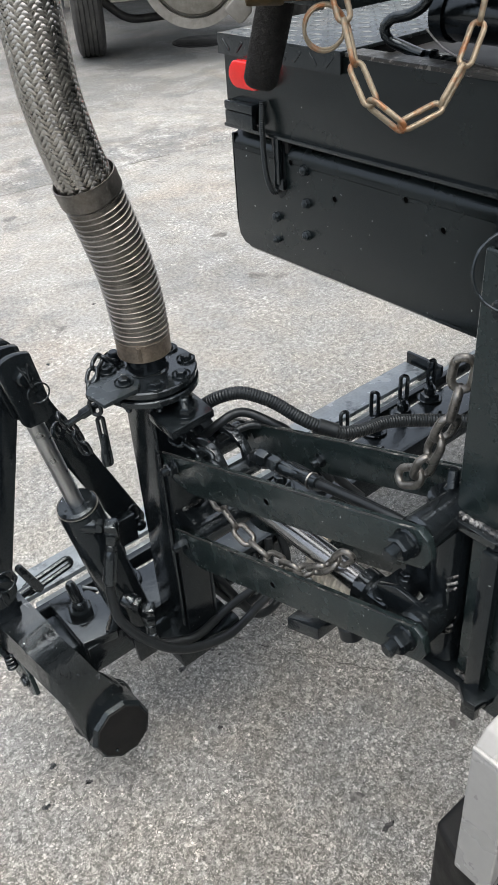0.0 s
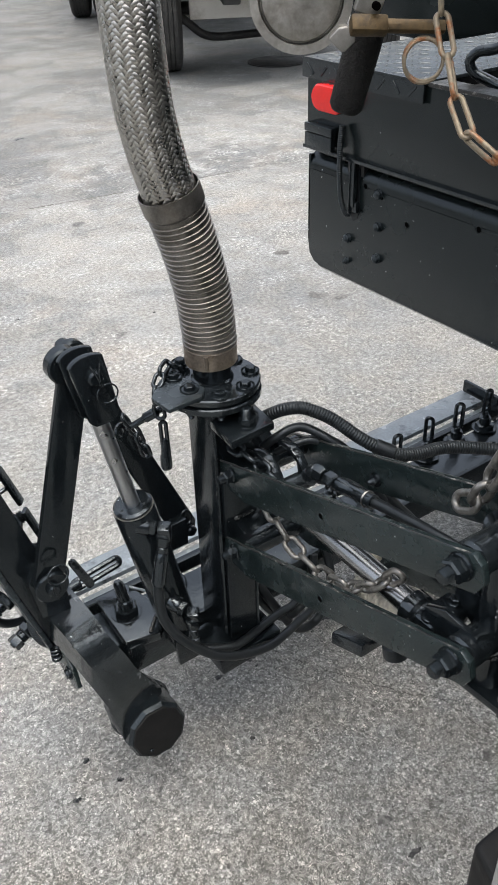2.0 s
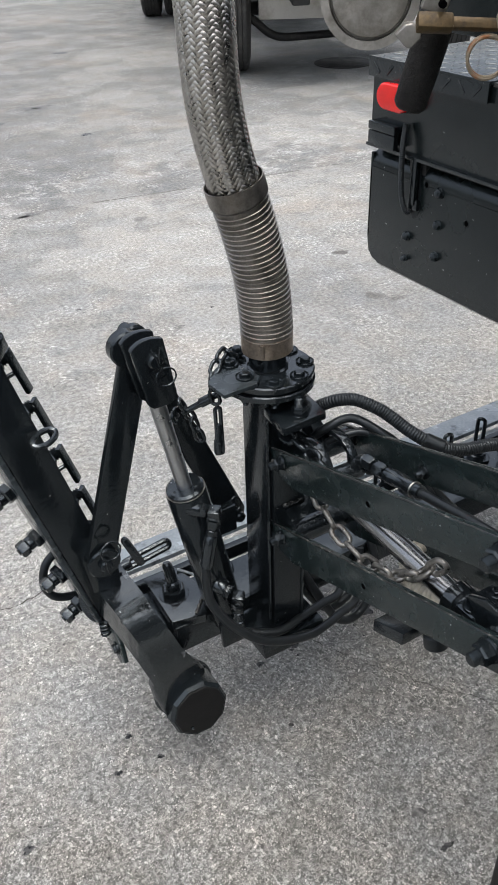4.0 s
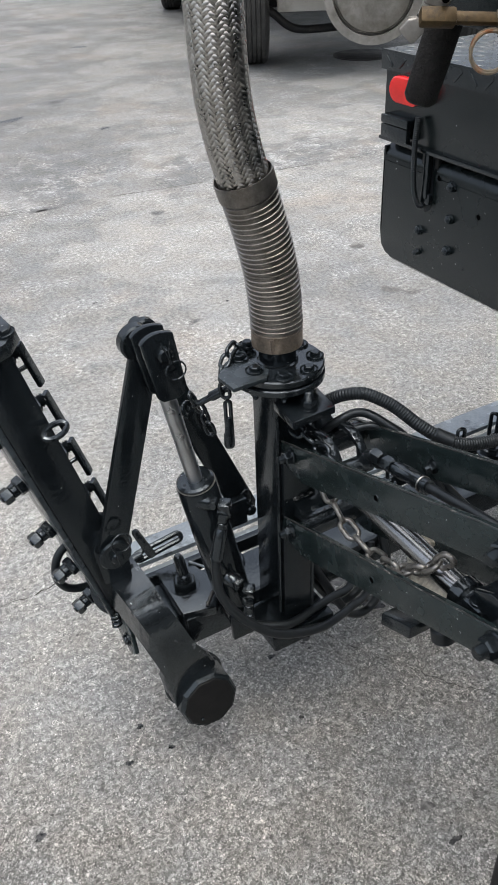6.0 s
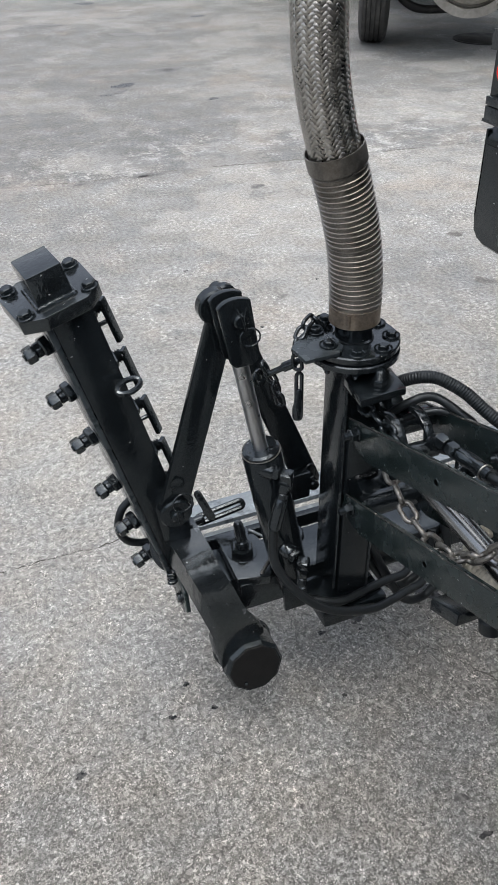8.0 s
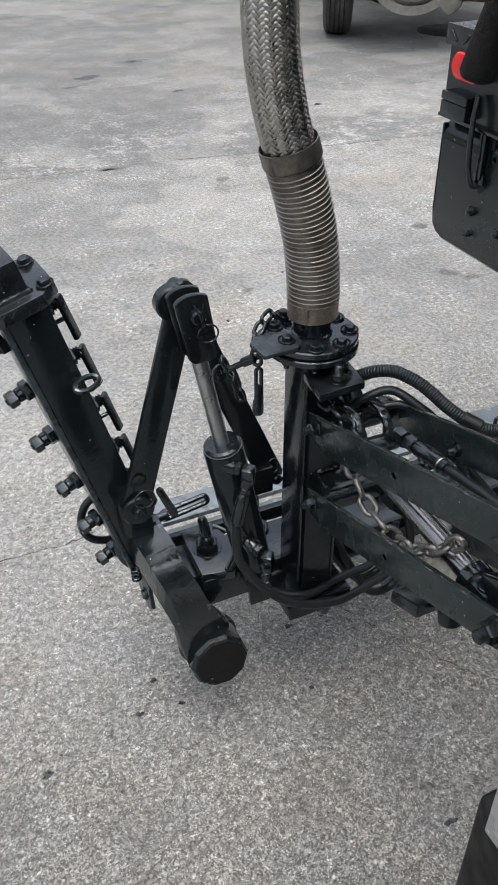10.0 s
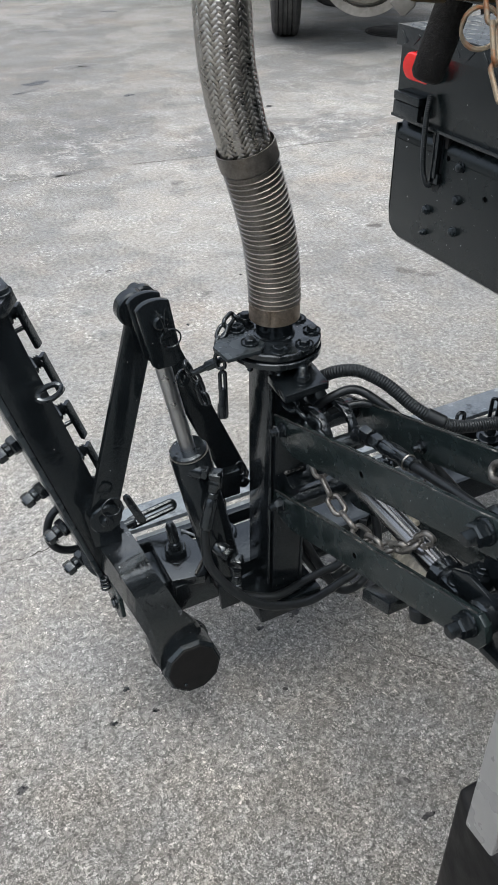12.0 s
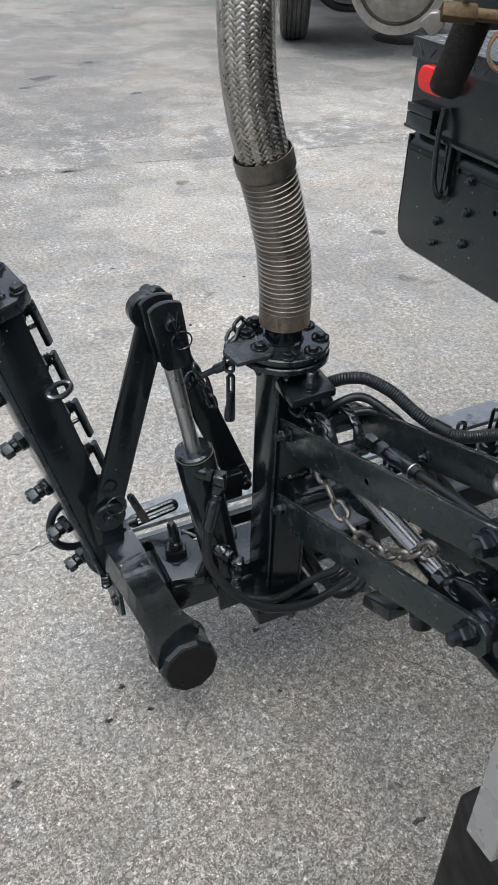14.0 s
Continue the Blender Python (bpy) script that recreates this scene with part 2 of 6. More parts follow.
def smooth_path(points, step=0.01):
    """A Catmull-Rom curve through the points, at about even steps."""
    pts = [Vector(p) for p in points]
    pts = [2 * pts[0] - pts[1]] + pts + [2 * pts[-1] - pts[-2]]
    out = []
    for a, b, c, d in zip(pts, pts[1:], pts[2:], pts[3:]):
        n = max(2, int((c - b).length / step))
        for k in range(n):
            t = k / n
            out.append(0.5 * (2 * b + (c - a) * t + (2 * a - 5 * b + 4 * c - d) * t * t + (3 * b - a - 3 * c + d) * t ** 3))
    out.append(pts[-2])
    return out


def frames_along(path, closed=False):
    n = len(path)
    tang = []
    for i in range(n):
        a, b = (path[i - 1], path[(i + 1) % n]) if closed else (path[max(0, i - 1)], path[min(n - 1, i + 1)])
        tang.append((b - a).normalized())
    side = tang[0].orthogonal().normalized()
    rows = []
    for i, t in enumerate(tang):
        side = (side - t * side.dot(t)).normalized()
        rows.append((path[i], side, t.cross(side)))
    return rows


def hose(points, r, segs=12, step=0.008, ridge=0.0, pitch=0.006, raw=False):
    """A swept tube through the points; ridge: the height of its rings, at that pitch."""
    path = points if raw else smooth_path(points, step)
    if ridge:
        path = smooth_path(path[::3] + [path[-1]], pitch / 8)
    bm = bmesh.new()
    rings, run = [], 0.0
    for i, (c, u, v) in enumerate(frames_along(path)):
        run += (path[i] - path[i - 1]).length if i else 0
        rr = r + ridge * (0.5 + 0.5 * math.sin(2 * math.pi * run / pitch)) ** 0.7 if ridge else r
        rings.append([bm.verts.new(c + rr * (math.cos(a) * u + math.sin(a) * v)) for a in [2 * math.pi * k / segs for k in range(segs)]])
    for a, b in zip(rings, rings[1:]):
        for k in range(segs):
            bm.faces.new((a[k], a[(k + 1) % segs], b[(k + 1) % segs], b[k]))
    bm.faces.new(rings[0][::-1])
    bm.faces.new(rings[-1])
    return bm


def ring(centre, normal, radius, wire, segs=36, wsegs=8, squash=1.0, turn=0.0):
    """A wire ring, stretched by squash along its first axis."""
    m = Matrix.Translation(centre) @ Vector(normal).to_track_quat("Z", "Y").to_matrix().to_4x4() @ Matrix.Rotation(turn, 4, "Z")
    bm = bmesh.new()
    rows = []
    for i in range(segs):
        a = 2 * math.pi * i / segs
        c = Vector((squash * radius * math.cos(a), radius * math.sin(a), 0))
        o = Vector((math.cos(a), math.sin(a), 0))
        rows.append([bm.verts.new(m @ (c + wire * (math.cos(b) * o + Vector((0, 0, math.sin(b)))))) for b in [2 * math.pi * k / wsegs for k in range(wsegs)]])
    for i in range(segs):
        a, b = rows[i], rows[(i + 1) % segs]
        for k in range(wsegs):
            bm.faces.new((a[k], b[k], b[(k + 1) % wsegs], a[(k + 1) % wsegs]))
    return bm


def joined(*bms):
    """One bmesh out of several."""
    out = bmesh.new()
    for bm in bms:
        me = bpy.data.meshes.new("tmp")
        bm.to_mesh(me)
        bm.free()
        out.from_mesh(me)
        bpy.data.meshes.remove(me)
    return out


def hexbolt(at, way, r=0.011, h=0.008, washer=0.017, wh=0.003, stub=0.0, stub_r=0.0, turn=0.3, slack=0.0):
    """A hexagon head or nut on a washer, with a threaded stub."""
    at, way = Vector(at), Vector(way).normalized()
    m = Matrix.Translation(at) @ way.to_track_quat("Z", "Y").to_matrix().to_4x4() @ Matrix.Rotation(turn, 4, "Z")
    bits = []
    if washer:
        bits.append(rod(at, at + way * wh, washer, 24))
    bm = bmesh.new()
    low, high, top = [], [], []
    for k in range(6):
        a = math.pi * k / 3
        x, y = math.cos(a), math.sin(a)
        low.append(bm.verts.new(m @ Vector((r * x, r * y, wh * 0.9))))
        high.append(bm.verts.new(m @ Vector((r * x, r * y, wh + h * 0.82))))
        top.append(bm.verts.new(m @ Vector((r * 0.84 * x, r * 0.84 * y, wh + h))))
    for k in range(6):
        j = (k + 1) % 6
        bm.faces.new((low[k], low[j], high[j], high[k]))
        bm.faces.new((high[k], high[j], top[j], top[k]))
    bm.faces.new(top)
    bm.faces.new(low[::-1])
    bits.append(bm)
    if stub:
        n = max(3, int(stub / 0.0022))
        rows = []
        for k in range(n + 1):
            rows += [(k / (n + 1), stub_r), ((k + 0.5) / (n + 1), stub_r * 0.86)]
        bits.append(lathe(at + way * (wh + h), at + way * (wh + h + stub), rows + [(1, stub_r * 0.7)], 14))
    return joined(*bits)


def stadium(length, width, wire, wsegs=8, arc=8):
    """A chain link about its centre, long in x, flat in z."""
    w = width / 2 - wire
    s = length / 2 - wire - w
    path = [Vector((s + w * math.cos(a), w * math.sin(a), 0)) for a in [-math.pi / 2 + math.pi * k / arc for k in range(arc + 1)]]
    path += [Vector((-s + w * math.cos(a), w * math.sin(a), 0)) for a in [math.pi / 2 + math.pi * k / arc for k in range(arc + 1)]]
    bm = bmesh.new()
    rows = []
    n = len(path)
    for i, c in enumerate(path):
        t = (path[(i + 1) % n] - path[i - 1]).normalized()
        o = t.cross(Vector((0, 0, 1)))
        rows.append([bm.verts.new(c + wire * (math.cos(b) * o + math.sin(b) * Vector((0, 0, 1)))) for b in [2 * math.pi * k / wsegs for k in range(wsegs)]])
    for i in range(n):
        a, b = rows[i], rows[(i + 1) % n]
        for k in range(wsegs):
            bm.faces.new((a[k], a[(k + 1) % wsegs], b[(k + 1) % wsegs], b[k]))
    return bm


def chain(name, points, length, width, wire, material, label, roll=0.4, seed=1, category="chain"):
    """A chain of single links along a curve."""
    rnd = random.Random(seed)
    path = smooth_path(points, 0.002)
    root = thing(name, path[0], label, category)
    inner = length - 2 * wire * 1.15
    marks, run, want = [path[0]], 0.0, inner
    for a, b in zip(path, path[1:]):
        run += (b - a).length
        if run >= want:
            marks.append(b)
            want += inner
    for i, (a, b) in enumerate(zip(marks, marks[1:])):
        way = (b - a).normalized()
        up = way.orthogonal() if abs(way.z) > 0.98 else Vector((0, 0, 1))
        y = up.cross(way).normalized()
        z = way.cross(y)
        m = Matrix((way, y, z)).transposed().to_4x4()
        m = Matrix.Translation((a + b) / 2) @ m @ Matrix.Rotation(roll + (math.pi / 2 if i % 2 else 0) + rnd.uniform(-0.25, 0.25), 4, "X")
        bm = stadium(length, width, wire)
        bm.transform(m)
        part("link", bm, material, root, angle=80)
    return root


# ---- ground ----
def ground_material():
    m = bpy.data.materials.new("worn_exposed_aggregate_concrete")
    m.use_nodes = True
    nt = m.node_tree
    n, l = nt.nodes, nt.links
    b = n["Principled BSDF"]
    geo = n.new("ShaderNodeNewGeometry")

    def noise_at(scale, detail=4.0, rough=0.55, distort=0.0):
        x = n.new("ShaderNodeTexNoise")
        x.inputs["Scale"].default_value, x.inputs["Detail"].default_value = scale, detail
        x.inputs["Roughness"].default_value, x.inputs["Distortion"].default_value = rough, distort
        l.new(geo.outputs["Position"], x.inputs["Vector"])
        return x.outputs["Fac"]

    def ranged(v, a, z, lo=0.0, hi=1.0, smooth=True):
        x = n.new("ShaderNodeMapRange")
        if smooth:
            x.interpolation_type = "SMOOTHSTEP"
        for key, value in (("From Min", a), ("From Max", z), ("To Min", lo), ("To Max", hi)):
            x.inputs[key].default_value = value
        l.new(v, x.inputs["Value"])
        return x.outputs[0]

    def mixed(f, a, c):
        x = n.new("ShaderNodeMix")
        x.data_type = "RGBA"
        for key, value in (("Factor", f), ("A", a), ("B", c)):
            if isinstance(value, (tuple, float)):
                x.inputs[key].default_value = value
            else:
                l.new(value, x.inputs[key])
        return x.outputs["Result"]

    def maths(op, a, c):
        x = n.new("ShaderNodeMath")
        x.operation = op
        for k, value in enumerate((a, c)):
            if isinstance(value, float):
                x.inputs[k].default_value = value
            else:
                l.new(value, x.inputs[k])
        return x.outputs[0]

    warp = n.new("ShaderNodeVectorMath")
    warp.operation = "MULTIPLY_ADD"
    wob = n.new("ShaderNodeTexNoise")
    wob.inputs["Scale"].default_value = 150
    l.new(geo.outputs["Position"], wob.inputs["Vector"])
    l.new(wob.outputs["Color"], warp.inputs[0])
    warp.inputs[1].default_value = (0.005, 0.005, 0.005)
    l.new(geo.outputs["Position"], warp.inputs[2])

    def cells(scale, feature="F1"):
        x = n.new("ShaderNodeTexVoronoi")
        x.feature = feature
        x.inputs["Scale"].default_value = scale
        l.new(warp.outputs[0], x.inputs["Vector"])
        return x

    # packed chips of stone of two sizes, each with its own tone
    big, small = cells(160), cells(300)
    big_edge, small_edge = cells(160, "DISTANCE_TO_EDGE"), cells(300, "DISTANCE_TO_EDGE")
    sep = n.new("ShaderNodeSeparateColor")
    l.new(big.outputs["Color"], sep.inputs[0])
    sep2 = n.new("ShaderNodeSeparateColor")
    l.new(small.outputs["Color"], sep2.inputs[0])
    in_big = maths("MULTIPLY", ranged(big_edge.outputs["Distance"], 0.01, 0.16), ranged(maths("ADD", sep.outputs[0], maths("MULTIPLY", noise_at(14.0, 3.0), 0.7)), 0.98, 1.04))
    in_small = maths("MULTIPLY", ranged(small_edge.outputs["Distance"], 0.01, 0.13), ranged(sep2.outputs[0], 0.10, 0.22))

    def tones(v):
        x = n.new("ShaderNodeValToRGB")
        r = x.color_ramp
        r.elements[0].color, r.elements[1].color = (0.135, 0.135, 0.127, 1), (0.78, 0.756, 0.730, 1)
        for at, c in ((0.3, (0.335, 0.335, 0.318, 1)), (0.82, (0.53, 0.526, 0.502, 1))):
            r.elements.new(at).color = c
        l.new(v, x.inputs[0])
        return x.outputs[0]

    chips = maths("MAXIMUM", in_big, in_small)
    stone = mixed(in_big, tones(sep2.outputs[1]), tones(sep.outputs[1]))
    # how far the top skin is worn off: fully near the machine, less further out
    pos = n.new("ShaderNodeSeparateXYZ")
    l.new(geo.outputs["Position"], pos.inputs[0])
    wear_noise = noise_at(1.1, 5.0, 0.6)
    far = maths("ADD", pos.outputs[1], maths("MULTIPLY", maths("SUBTRACT", wear_noise, 0.5), 2.4))
    worn = maths("ADD", maths("MULTIPLY", ranged(far, 2.9, 0.9), 0.84), 0.14)
    patch = ranged(noise_at(2.6, 6.0, 0.62), 0.36, 0.62)
    paste_near = mixed(patch, (0.108, 0.109, 0.101, 1), (0.186, 0.187, 0.174, 1))
    paste_far = mixed(ranged(noise_at(0.55, 7.0, 0.6, 0.4), 0.36, 0.62), (0.205, 0.211, 0.212, 1), (0.372, 0.373, 0.358, 1))
    paste = mixed(ranged(far, 0.75, 1.7), paste_near, paste_far)
    streak = n.new("ShaderNodeTexNoise")
    streak.inputs["Scale"].default_value, streak.inputs["Detail"].default_value, streak.inputs["Roughness"].default_value = 1.0, 9.0, 0.66
    mp = n.new("ShaderNodeMapping")
    mp.inputs["Scale"].default_value = (0.8, 1.5, 1)
    mp.inputs["Rotation"].default_value = (0, 0, 0.5)
    l.new(geo.outputs["Position"], mp.inputs["Vector"])
    l.new(mp.outputs[0], streak.inputs["Vector"])
    paste = mixed(maths("MULTIPLY", ranged(streak.outputs["Fac"], 0.52, 0.68), 0.5), paste, (0.19, 0.202, 0.21, 1))
    # the slab beyond the joint is darker and blue-grey, with a pale scuffed band at its edge
    beyond = ranged(maths("ADD", maths("ADD", pos.outputs[1], maths("MULTIPLY", pos.outputs[0], 0.12)), maths("MULTIPLY", noise_at(5.0, 6.0, 0.7), 0.16)), 4.70, 4.76)
    away = ranged(pos.outputs[1], 4.6, 7.0)
    blotch = ranged(noise_at(1.3, 9.0, 0.76), 0.36, 0.52)
    paste = mixed(maths("MULTIPLY", beyond, maths("MULTIPLY", maths("SUBTRACT", 1.0, maths("MULTIPLY", away, 0.6)), maths("MULTIPLY", blotch, 0.9))), paste, (0.118, 0.130, 0.141, 1))
    scuff = maths("MULTIPLY", ranged(noise_at(11.0, 9.0, 0.8), 0.49, 0.56), ranged(noise_at(1.9, 4.0, 0.6), 0.44, 0.54))
    paste = mixed(maths("MULTIPLY", maths("MULTIPLY", scuff, beyond), maths("MAXIMUM", 0.0, maths("SUBTRACT", 0.9, maths("MULTIPLY", away, 2.2)))), paste, (0.68, 0.683, 0.67, 1))
    mottle = ranged(noise_at(26.0, 9.0, 0.85), 0.40, 0.62)
    paste = mixed(maths("MULTIPLY", mottle, 0.6), paste, mixed(ranged(far, 0.75, 1.7), (0.185, 0.187, 0.173, 1), (0.22, 0.226, 0.219, 1)))
    pits = ranged(noise_at(75.0, 6.0, 0.85), 0.53, 0.66)
    paste = mixed(maths("MULTIPLY", pits, 0.6), paste, (0.14, 0.145, 0.143, 1))
    # speckled worn areas, dark specks and white specks, each in drifts of its own
    drift = ranged(noise_at(1.7, 7.0, 0.66, 0.6), 0.44, 0.60)
    specks = maths("MULTIPLY", ranged(noise_at(52.0, 7.0, 0.85), 0.47, 0.57), maths("MULTIPLY", drift, ranged(far, 1.0, 2.0)))
    paste = mixed(maths("MULTIPLY", specks, 0.9), paste, (0.155, 0.163, 0.168, 1))
    # rosy and brown stains, soft and broad
    rust = maths("MULTIPLY", ranged(noise_at(1.25, 6.0, 0.62, 0.5), 0.50, 0.68), ranged(far, 1.2, 2.4))
    paste = mixed(maths("MULTIPLY", rust, 0.8), paste, (0.315, 0.288, 0.258, 1))
    blot_far = maths("MULTIPLY", ranged(noise_at(7.0, 9.0, 0.82), 0.50, 0.58), ranged(far, 1.2, 2.4))
    paste = mixed(maths("MULTIPLY", blot_far, 0.62), paste, (0.15, 0.159, 0.163, 1))
    # a smooth, paler trowelled patch with a hard edge
    trowel = maths("MULTIPLY", ranged(noise_at(0.9, 3.0, 0.5, 0.3), 0.535, 0.56), ranged(far, 2.2, 3.2))
    paste = mixed(maths("MULTIPLY", trowel, 0.35), paste, (0.44, 0.437, 0.418, 1))
    pale = maths("MULTIPLY", maths("MULTIPLY", ranged(noise_at(55.0, 8.0, 0.8), 0.50, 0.60), ranged(noise_at(2.9, 6.0, 0.7), 0.48, 0.60)), ranged(far, 1.2, 2.4))
    paste = mixed(maths("MULTIPLY", pale, 0.85), paste, (0.66, 0.662, 0.648, 1))
    fine = noise_at(420.0, 3.0)
    paste = mixed(maths("MULTIPLY", ranged(fine, 0.35, 0.65), 0.35), paste, (0.10, 0.102, 0.096, 1))
    colour = mixed(maths("MULTIPLY", maths("MULTIPLY", chips, worn), ranged(noise_at(9.0, 5.0, 0.6), 0.3, 0.58, 0.62, 1.0)), paste, stone)
    # uneven tone inside the chips and faint rosy and bluish casts
    grain = ranged(noise_at(650.0, 4.0, 0.7), 0.34, 0.66, 0.72, 1.22)
    grain = maths("MULTIPLY", grain, ranged(noise_at(60.0, 8.0, 0.9), 0.40, 0.60, 0.60, 1.34))
    tonal = n.new("ShaderNodeVectorMath")
    tonal.operation = "SCALE"
    l.new(colour, tonal.inputs[0])
    l.new(grain, tonal.inputs["Scale"])
    colour = tonal.outputs[0]
    # darker towards the near left, with a ragged edge
    near_left = ranged(maths("ADD", maths("ADD", pos.outputs[0], maths("MULTIPLY", pos.outputs[1], 0.35)), maths("MULTIPLY", noise_at(2.2, 6.0, 0.65), 0.7)), 1.15, 0.55)
    left_gain = n.new("ShaderNodeVectorMath")
    left_gain.operation = "SCALE"
    l.new(colour, left_gain.inputs[0])
    l.new(maths("SUBTRACT", 1.0, maths("MULTIPLY", near_left, 0.20)), left_gain.inputs["Scale"])
    colour = left_gain.outputs[0]
    cast = mixed(ranged(noise_at(6.0, 6.0, 0.7), 0.35, 0.65), (0.965, 0.988, 1.012, 1), (1.018, 1.0, 0.972, 1))
    hue = n.new("ShaderNodeVectorMath")
    hue.operation = "MULTIPLY"
    l.new(colour, hue.inputs[0])
    l.new(cast, hue.inputs[1])
    colour = hue.outputs[0]
    # dark grit and drops
    grit = cells(34)
    sg = n.new("ShaderNodeSeparateColor")
    l.new(grit.outputs["Color"], sg.inputs[0])
    spots = maths("MULTIPLY", ranged(grit.outputs["Distance"], 0.13, 0.09), ranged(sg.outputs[0], 0.9, 0.93))
    colour = mixed(maths("MULTIPLY", spots, 0.8), colour, (0.035, 0.034, 0.032, 1))
    # the yard: lighter between machine and joint, darker towards the far left
    mid_yard = maths("MULTIPLY", ranged(far, 0.95, 1.7), ranged(far, 5.3, 3.9))
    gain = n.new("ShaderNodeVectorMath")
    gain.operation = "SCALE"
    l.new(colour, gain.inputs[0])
    l.new(maths("MULTIPLY", maths("ADD", 1.0, maths("MULTIPLY", mid_yard, 0.06)), maths("SUBTRACT", maths("SUBTRACT", 0.90, maths("MULTIPLY", ranged(maths("SUBTRACT", pos.outputs[1], pos.outputs[0]), 1.2, 5.5), 0.15)), maths("MULTIPLY", beyond, 0.04))), gain.inputs["Scale"])
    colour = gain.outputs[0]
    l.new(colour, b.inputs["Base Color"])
    l.new(ranged(noise_at(3.0, 5.0), 0.3, 0.7, 0.62, 0.88), b.inputs["Roughness"])
    height = maths("ADD", maths("MULTIPLY", maths("MULTIPLY", chips, worn), 0.55), maths("MULTIPLY", noise_at(160.0, 4.0), 0.7))
    bp = n.new("ShaderNodeBump")
    bp.inputs["Strength"].default_value, bp.inputs["Distance"].default_value = 0.75, 0.004
    l.new(height, bp.inputs["Height"])
    l.new(bp.outputs[0], b.inputs["Normal"])
    return m


M_GROUND = ground_material()
M_CRACK = mat("crack_dirt", (0.05, 0.048, 0.043), 0.9, scale=60, vary=0.4)
M_OIL = mat("oil_stain", (0.02, 0.021, 0.023), 0.3, scale=90, vary=0.5, bump=0.3, dirt=(0.07, 0.072, 0.07), dirt_glint_at=(0.5, 0.62))
M_WET = mat("wet_patch", (0.072, 0.072, 0.070), 0.4, scale=90, vary=0.5, bump=0.4, dirt=(0.2, 0.2, 0.19), dirt_glint_at=(0.45, 0.62))


def sheet(lo, hi, z=0.0):
    bm = bmesh.new()
    vs = [bm.verts.new((x, y, z)) for x, y in ((lo, lo), (hi, lo), (hi, hi), (lo, hi))]
    bm.faces.new(vs)
    return bm


M_WALL = mat("added_wall_render", (0.17, 0.168, 0.16), 0.85, scale=1.5, vary=0.3, bump=0.3, fine=40, dirt=(0.09, 0.088, 0.082), dirt_glint_at=(0.5, 0.7))
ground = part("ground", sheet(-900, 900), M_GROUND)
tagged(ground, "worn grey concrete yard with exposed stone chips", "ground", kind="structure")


# Unseen wall added behind the camera; it keeps low sky out of reflections.
tagged(part("reflection_wall", box((-9.0, -4.7, 0.0), (9.0, -4.5, 3.6), 0.01), M_WALL), "unseen grey wall added behind the camera to darken reflections", "wall", kind="structure")


def blot(x, y, size, material, seed, stretch=1.0, turn=0.0, arms=0.35):
    """An irregular stain, a thin skin on the ground."""
    rnd = random.Random(seed)
    bm = bmesh.new()
    n = 26
    ph = [rnd.uniform(0, 6.28) for _ in range(4)]
    vs = []
    for k in range(n):
        a = 2 * math.pi * k / n
        r = size * (1 + arms * (0.5 * math.sin(2 * a + ph[0]) + 0.4 * math.sin(3 * a + ph[1]) + 0.35 * math.sin(5 * a + ph[2]) + 0.25 * math.sin(8 * a + ph[3])) + rnd.uniform(-0.08, 0.08))
        px, py = r * stretch * math.cos(a), r * math.sin(a)
        vs.append(bm.verts.new((x + px * math.cos(turn) - py * math.sin(turn), y + px * math.sin(turn) + py * math.cos(turn), 0.0012)))
    bm.faces.new(vs)
    return tagged(part("oil_stain", bm, material), "dark irregular oil stain soaked into the concrete", "stain", "stains on the yard", "structure")


